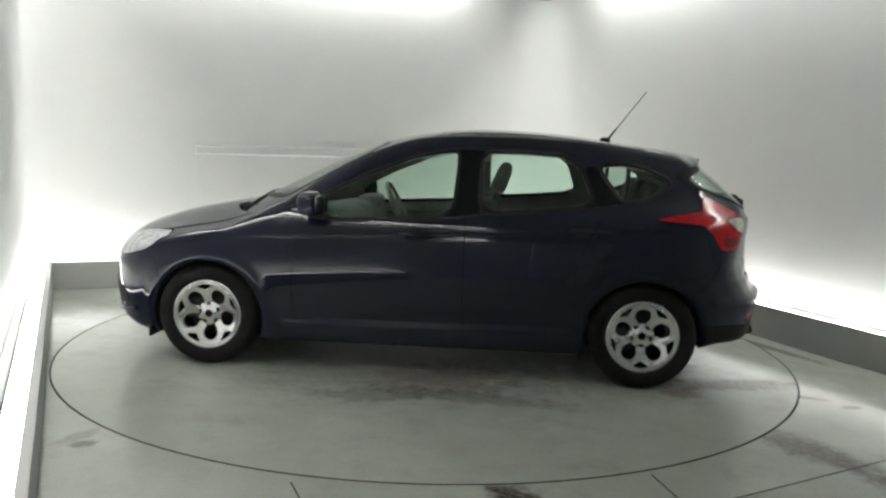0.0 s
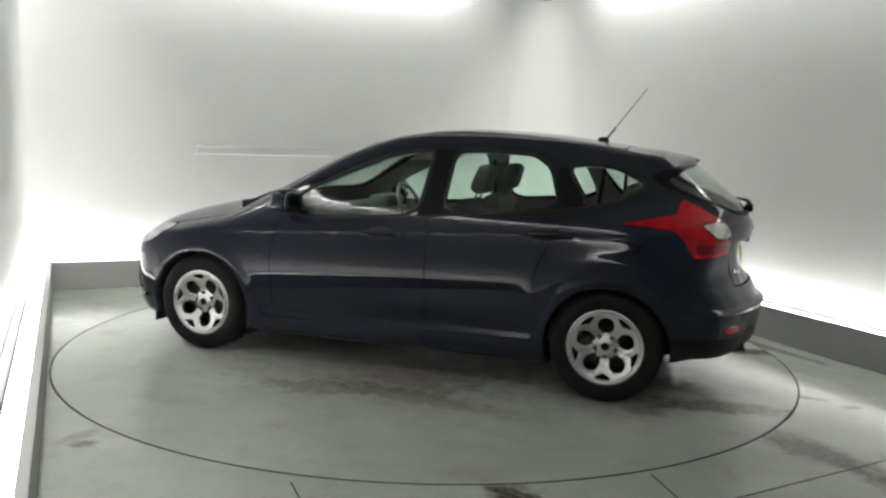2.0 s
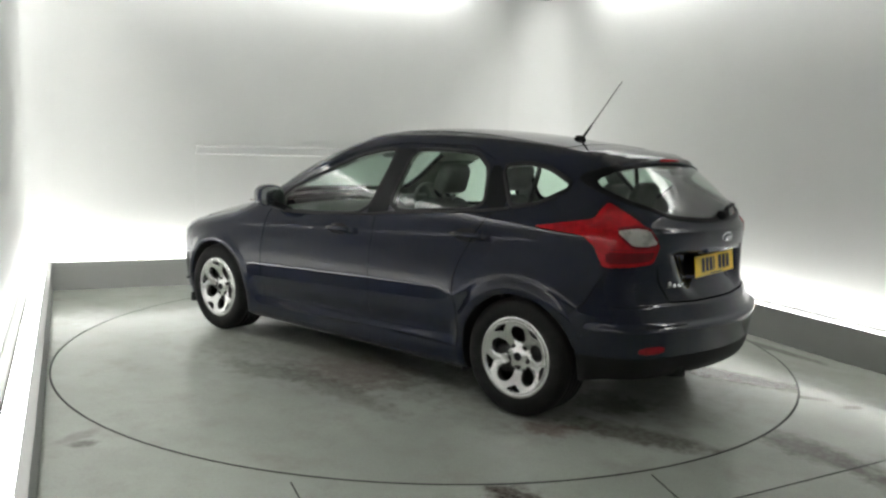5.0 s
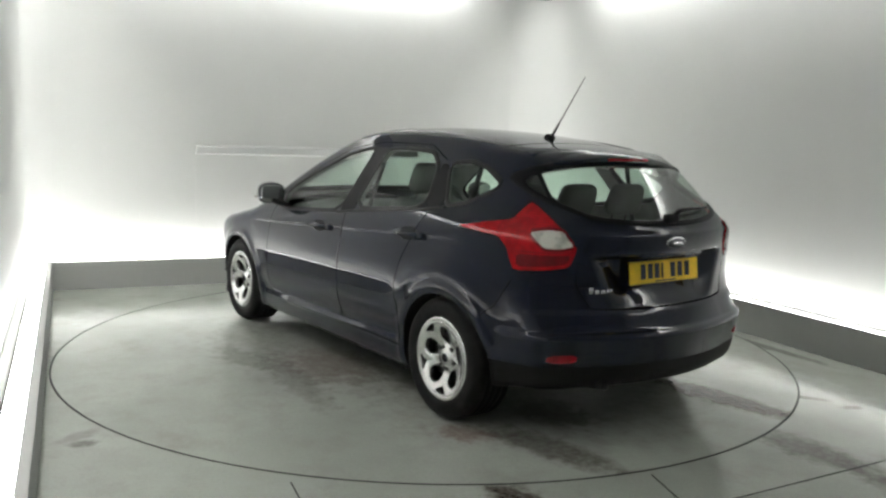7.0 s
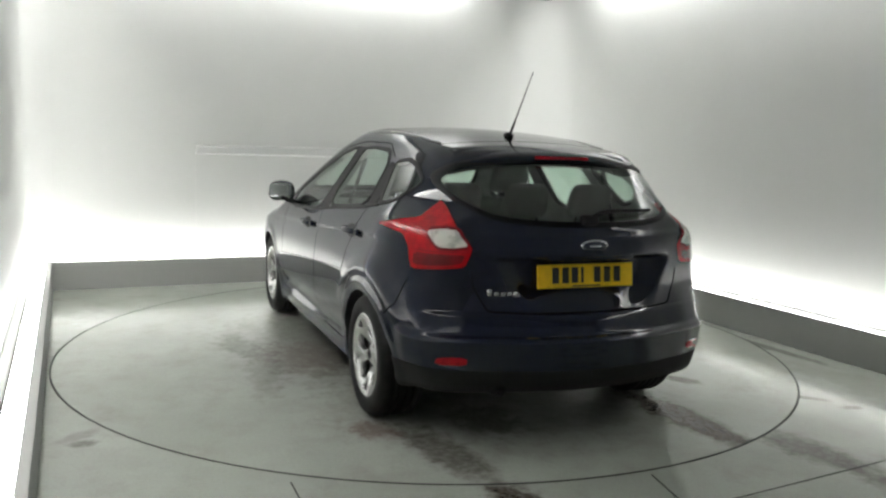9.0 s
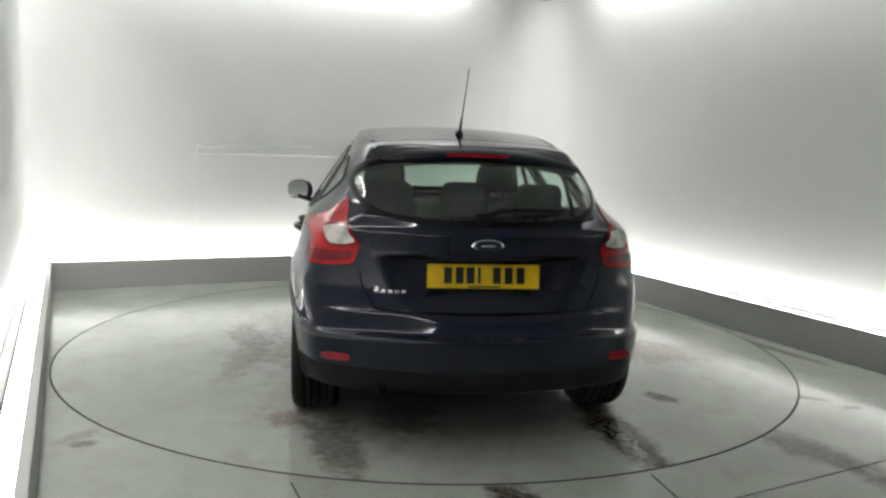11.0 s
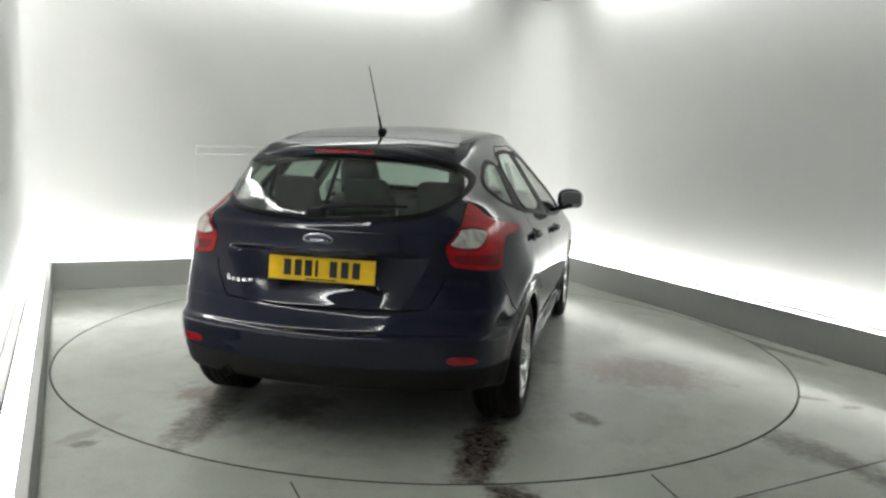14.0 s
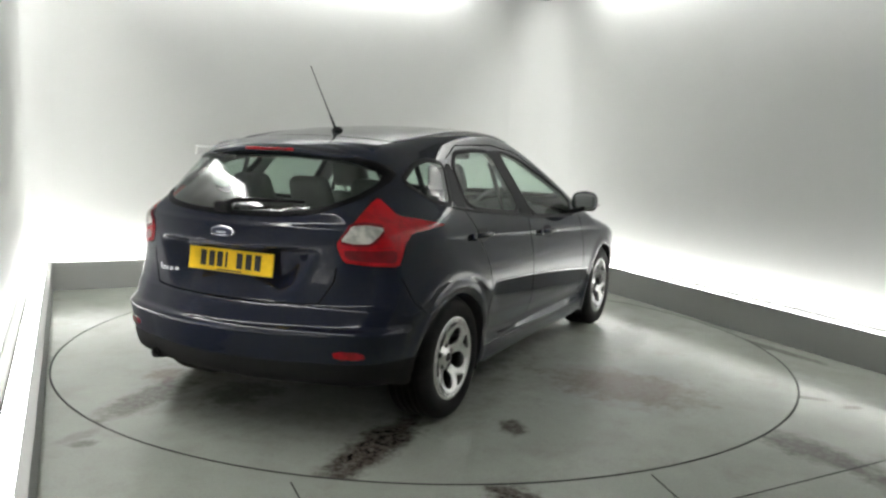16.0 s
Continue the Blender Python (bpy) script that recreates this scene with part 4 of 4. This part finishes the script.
    bm.transform(Matrix.Translation(tuple(shift([(-0.64, 0.45, 0.295)])[0])) @ Matrix.Rotation(radians(90), 4, "Z") @ Matrix.Rotation(radians(10), 4, "X"))
    part("exhaust_tip", bm, m_under, car, "dark exhaust tip")
    bm = bmesh.new()
    box(bm, (0.30, 0.42, 0.13), tuple(shift([(-0.45, 0.30, 0.33)])[0]), 0.05)
    part("silencer", bm, m_under, car)
    for ax in AXLES:
        bm = bmesh.new()
        tube(bm, [tuple(shift([(ax, -0.70, 0.29)])[0]), tuple(shift([(ax, 0.70, 0.29)])[0])], 0.035, 10)
        part("axle", bm, m_under, car)
    for s in (1, -1):
        for x, z in ((2.30, 0.19), (0.36, 0.22)):
            bm = bmesh.new()
            box(bm, (0.010, 0.18, 0.07), tuple(shift([(x, s * 0.76, z - 0.02)])[0]), 0.003)
            part("mud_flap", bm, m_plastic, car)
        bm = bmesh.new()
        box(bm, (0.02, 0.24, 0.07), tuple(shift([(3.03, s * 0.72, 0.185)])[0]), 0.006)
        part("air_deflector", bm, m_plastic, car)


def build_antenna(car):
    a, b = Vector(shift([(0.184, 0.0, 1.463)])[0]), Vector(shift([(-0.062, 0.0, 1.797)])[0])
    bm = bmesh.new()
    box(bm, (0.085, 0.045, 0.030), tuple(a + Vector((0.012, 0, 0.008))), 0.012, taper=0.6)
    base = part("antenna", bm, m_plastic, car, "black roof antenna")
    bm = bmesh.new()
    tube(bm, [a + (b - a) * k for k in (0.0, 0.12, 0.26)], 0.0085, 8, 0.0055)
    part("antenna_sleeve", bm, m_seal, base)
    bm = bmesh.new()
    tube(bm, [a + (b - a) * k for k in (0.25, 0.6, 1.0)], 0.0036, 8, 0.0026)
    part("antenna_rod", bm, m_steel, base)


def build_cowl(car):
    for s, y0 in ((1, 0.60), (-1, 0.10)):
        bm = bmesh.new()
        pts, nn = lay([(2.50, s * y0), (2.46, s * (y0 - 0.2)), (2.45, s * (y0 - 0.45)), (2.46, s * (y0 - 0.62))], ways("top"))
        tube(bm, [Vector(q) for q in shift(pts + nn * 0.006)], 0.009, 8, 0.006)
        part("front_wiper", bm, m_plastic, car, "black windscreen wiper")
    bm = bmesh.new()
    box(bm, (0.10, 1.00, 0.03), tuple(shift([(2.53, 0, 0.965)])[0]), 0.012)
    part("scuttle", bm, m_plastic, car)


def build_cabin(car):
    def seat(x, y, w, back_h, head):
        bm = bmesh.new()
        box(bm, (0.50, w, 0.18), bevel=0.06, segments=3)
        bm.transform(Matrix.Translation(tuple(shift([(x + 0.24, y, 0.50)])[0])) @ Matrix.Rotation(radians(-8), 4, "Y"))
        st = part("front_seat" if x > 0.9 else "rear_seat", bm, m_cloth, car, "charcoal cloth seat")
        bm = bmesh.new()
        box(bm, (0.15, w, back_h), bevel=0.055, segments=3, taper=0.86)
        m = Matrix.Translation(tuple(shift([(x - 0.06, y, 0.50)])[0])) @ Matrix.Rotation(radians(-20), 4, "Y")
        bm.transform(m @ Matrix.Translation((0, 0, back_h / 2)))
        part("backrest", bm, m_cloth, st)
        for dy in head:
            bm = bmesh.new()
            box(bm, (0.10, 0.27, 0.19), bevel=0.045, segments=3, taper=0.9)
            bm.transform(m @ Matrix.Translation((-0.01, dy, back_h + 0.145)))
            part("headrest", bm, m_cloth, st)
            for k in (-0.06, 0.06):
                bm = bmesh.new()
                tube(bm, [(0, 0, 0), (0, 0, 0.12)], 0.006, 8)
                bm.transform(m @ Matrix.Translation((-0.01, dy + k, back_h - 0.04)))
                part("headrest_post", bm, m_steel, st)
        return st

    seat(1.20, 0.36, 0.50, 0.60, (0.0,))
    seat(1.20, -0.36, 0.50, 0.60, (0.0,))
    seat(0.25, 0.0, 1.22, 0.52, (0.40, 0.0, -0.40))
    bm = bmesh.new()
    box(bm, (0.55, 1.36, 0.32), bevel=0.09, segments=3)
    bm.transform(Matrix.Translation(tuple(shift([(2.05, 0, 0.80)])[0])) @ Matrix.Rotation(radians(9), 4, "Y"))
    dash = part("dashboard", bm, m_cabin, car, "dark grey dashboard")
    bm = bmesh.new()
    box(bm, (0.16, 0.36, 0.09), tuple(shift([(1.86, -0.37, 0.97)])[0]), 0.035)
    part("instrument_hood", bm, m_cabin, dash)
    # right-hand steering wheel
    bm = bmesh.new()
    n, k = 40, 10
    rows = [[bm.verts.new(((0.185 + 0.015 * math.cos(math.tau * j / k)) * math.cos(math.tau * i / n), (0.185 + 0.015 * math.cos(math.tau * j / k)) * math.sin(math.tau * i / n), 0.015 * math.sin(math.tau * j / k))) for j in range(k)] for i in range(n)]
    for i in range(n):
        for j in range(k):
            bm.faces.new((rows[i][j], rows[(i + 1) % n][j], rows[(i + 1) % n][(j + 1) % k], rows[i][(j + 1) % k]))
    m = Matrix.Translation(tuple(shift([(1.66, -0.37, 0.93)])[0])) @ Matrix.Rotation(radians(-66), 4, "Y")
    box(bm, (0.13, 0.17, 0.05), (0, 0, -0.01), 0.02)
    for a in (0, 180, 270):
        box(bm, (0.13, 0.035, 0.018), m=Matrix.Rotation(radians(a + 90), 4, "Z") @ Matrix.Translation((0.12, 0, -0.008)), bevel=0.006)
    bm.transform(m)
    part("steering_wheel", bm, m_cabin, car, "dark steering wheel on the car's right")
    bm = bmesh.new()
    box(bm, (0.03, 0.24, 0.07), tuple(shift([(1.72, 0.0, 1.335)])[0]), 0.014)
    part("inside_mirror", bm, m_cabin, car)
    bm = bmesh.new()
    box(bm, (0.46, 1.10, 0.03), tuple(shift([(-0.30, 0, 0.985)])[0]), 0.012)
    part("parcel_shelf", bm, m_cabin, car, "dark grey parcel shelf")
    bm = bmesh.new()
    box(bm, (2.6, 1.50, 0.10), tuple(shift([(1.05, 0, 0.34)])[0]), 0.03)
    part("cabin_floor", bm, m_cabin, car)
    for x in (1.09, 0.12):
        for s in (1, -1):
            bm = bmesh.new()
            tube(bm, [tuple(shift([(x + 0.02, s * 0.80, 0.60)])[0]), tuple(shift([(x - 0.02, s * 0.565, 1.30)])[0])], 0.014, 6)
            part("seat_belt", bm, m_seal, car)


def alloy_face():
    """Five twin spokes: a dished disc with five round windows and five slots at the rim."""
    R, n = 0.205, 90
    loops = [[(R * math.cos(math.tau * i / n), R * math.sin(math.tau * i / n)) for i in range(n)]]
    for k in range(5):
        w = math.radians(72 * k + 36)
        win = [(0.078, 0.0), (0.086, 0.026), (0.106, 0.043), (0.131, 0.047), (0.154, 0.040), (0.169, 0.024), (0.175, 0.0)]
        win = win + [(a, -b) for a, b in win[-2:0:-1]]
        slot_a = math.radians(72 * k)
        slot = [(0.160, 0.0), (0.171, 0.018), (0.181, 0.044), (0.191, 0.042), (0.198, 0.0), (0.191, -0.042), (0.181, -0.044), (0.171, -0.018)]
        for ang, shp in ((w, win), (slot_a, slot)):
            s = rounded(shp, 1)
            loops.append([(a * math.cos(ang) - b * math.sin(ang), a * math.sin(ang) + b * math.cos(ang)) for a, b in s])
    pts, edges = [], []
    for lp in loops:
        o = len(pts)
        pts += lp
        edges += [(o + i, o + (i + 1) % len(lp)) for i in range(len(lp))]
    o = len(pts)
    for r in (0.03, 0.06, 0.085, 0.11):
        pts += [(r * math.cos(math.tau * i / 30), r * math.sin(math.tau * i / 30)) for i in range(30)]
    pts = [q for i, q in enumerate(pts) if i < o or not any(inside_poly(np.array([q[0]]), np.array([q[1]]), lp)[0] for lp in loops[1:])]
    res = delaunay_2d_cdt([Vector(q) for q in pts], edges, [], 1, 1e-6)
    P = [(q.x, q.y) for q in res[0]]
    tri = [f for f in res[2]]
    cen = np.array([np.mean([P[i] for i in f], 0) for f in tri])
    keep = np.ones(len(tri), bool)
    for lp in loops[1:]:
        keep &= ~inside_poly(cen[:, 0], cen[:, 1], lp)
    tri = [tuple(f) for f, k in zip(tri, keep) if k]
    dish = lambda r: 0.012 - 0.028 * math.exp(-((r - 0.075) / 0.05) ** 2) + 0.02 * step(np.array(r), 0.15, 0.205) - (0.012 if r < 0.028 else 0)
    bm = bmesh.new()
    vs = [bm.verts.new((a, float(dish(math.hypot(a, b))), b)) for a, b in P]
    fs = [bm.faces.new([vs[i] for i in f]) for f in tri]
    bmesh.ops.recalc_face_normals(bm, faces=bm.faces)
    if sum(f.normal.y for f in bm.faces) < 0:
        bmesh.ops.reverse_faces(bm, faces=bm.faces)
    rim = [e for e in bm.edges if len(e.link_faces) == 1]
    out = bmesh.ops.extrude_edge_only(bm, edges=rim)
    for v in (g for g in out["geom"] if isinstance(g, bmesh.types.BMVert)):
        r = math.hypot(v.co.x, v.co.z)
        v.co.y -= 0.035
        if r < 0.203:
            v.co.x *= 0.995
            v.co.z *= 0.995
    es = [e for e in bm.edges if len(e.link_faces) == 2 and e.calc_face_angle(0) > 0.9]
    bmesh.ops.bevel(bm, geom=es, offset=0.004, segments=2, profile=0.6, affect="EDGES")
    return bm


def build_wheels(car):
    """Wheels face +y; those on the right are turned round."""
    face = alloy_face()
    face.transform(Matrix.Diagonal((0.945, 1, 0.945, 1)))
    me_face = bpy.data.meshes.new("alloy_spokes")
    face.to_mesh(me_face)
    face.free()
    me_face.materials.append(m_alloy)
    me_face.polygons.foreach_set("use_smooth", [True] * len(me_face.polygons))

    def lathed(name, profile, mat, steps=64):
        bm = lathe(bmesh.new(), profile, steps)
        me = bpy.data.meshes.new(name)
        bm.to_mesh(me)
        bm.free()
        me.materials.append(mat)
        me.polygons.foreach_set("use_smooth", [True] * len(me.polygons))
        return me

    me_rim = lathed("rim", [(0.190, 0.022), (0.200, 0.029), (0.213, 0.030), (0.217, 0.026), (0.217, 0.016), (0.207, 0.004), (0.202, -0.03), (0.198, -0.18), (0.192, -0.18), (0.191, -0.02), (0.190, 0.022)], m_alloy)
    # tyre with grooves in the tread
    side = [(0.213, 0.020), (0.220, 0.030), (0.245, 0.036), (0.275, 0.036), (0.297, 0.028), (0.309, 0.012)]
    tread = []
    for a in (-0.004, -0.042, -0.080, -0.118, -0.156):
        tread += [(0.316, a), (0.316, a - 0.026), (0.309, a - 0.028), (0.309, a - 0.036)]
    tyre = side + tread[:-2] + [(0.306, -0.190), (0.290, -0.205), (0.250, -0.205), (0.213, -0.19), (0.213, 0.020)]
    me_tyre = lathed("tyre", tyre, m_rubber, 80)
    me_disc = lathed("brake_disc", [(0.045, -0.075), (0.05, -0.055), (0.075, -0.055), (0.08, -0.070), (0.145, -0.070), (0.147, -0.076), (0.145, -0.092), (0.045, -0.092), (0.045, -0.075)], m_steel)
    me_back = lathed("wheel_backing", [(0.001, -0.10), (0.19, -0.105), (0.20, -0.12)], m_under, 40)
    me_cap = lathed("hub_cap", [(0.0001, 0.001), (0.017, 0.000), (0.019, 0.003), (0.023, 0.001), (0.0245, -0.004), (0.0245, -0.025)], m_black, 28)
    me_nut = lathed("wheel_nut", [(0.0001, 0.003), (0.008, 0.003), (0.0105, 0.000), (0.0105, -0.02)], m_steel, 12)
    # Proud black rings paint the shade of sunken holes round the nuts.
    me_pocket_shade = lathed("nut_pocket_shade", [(0.0105, 0.000), (0.0140, 0.0035), (0.0148, 0.001), (0.0148, -0.02)], m_black, 16)
    bm = bmesh.new()
    box(bm, (0.09, 0.06, 0.15), (0.115, -0.075, 0.0), 0.02)
    me_cal = bpy.data.meshes.new("brake_caliper")
    bm.to_mesh(me_cal)
    bm.free()
    me_cal.materials.append(m_steel)
    for ax, spin in ((0.0, 18.0), (2.648, -12.0)):
        for s in (1, -1):
            p = shift([(ax, s * 0.845, 0.3165)])[0]
            wheel = new("wheel", me_rim)
            wheel.parent = car
            wheel.matrix_basis = pose(*p, 0, 0, 0 if s > 0 else 180) @ pose(0, 0, 0, 0, spin * s, 0)
            tagged(wheel, "silver five-spoke alloy wheel with black tyre")
            for name, me in (("tyre", me_tyre), ("spokes", me_face), ("brake_disc", me_disc), ("wheel_backing", me_back), ("hub_cap", me_cap), ("brake_caliper", me_cal)):
                ob = new(name, me)
                ob.parent = wheel
            for i in range(5):
                ob = new("nut_pocket_shade", me_pocket_shade)
                ob.parent = wheel
                a = math.tau * i / 5
                ob.matrix_basis = pose(0.054 * math.cos(a), -0.0135, 0.054 * math.sin(a))
                ob = new("wheel_nut", me_nut)
                ob.parent = wheel
                a = math.tau * i / 5
                ob.matrix_basis = pose(0.054 * math.cos(a), -0.0135, 0.054 * math.sin(a))


def motions(turntable, car):
    """The table turns at an even pace and carries the car."""
    drift = [(0, -0.1), (4, -0.08), (7, 0.12), (8.5, 0.2), (11.5, -0.04), (12.5, -0.12), (14, -0.06), (16, 0.03)]
    rows = []
    for i in range(33):
        t = i * 0.5
        a = 174.230 - 6.9936 * t + float(np.interp(t, [d[0] for d in drift], [d[1] for d in drift]))
        rows.append((t, pose(0, 0, 0, 0, 0, a)))
    walk(turntable, rows)
    walk(car, rows)


build_studio()
the_turntable = build_turntable()
the_car = build_car()
motions(the_turntable, the_car)
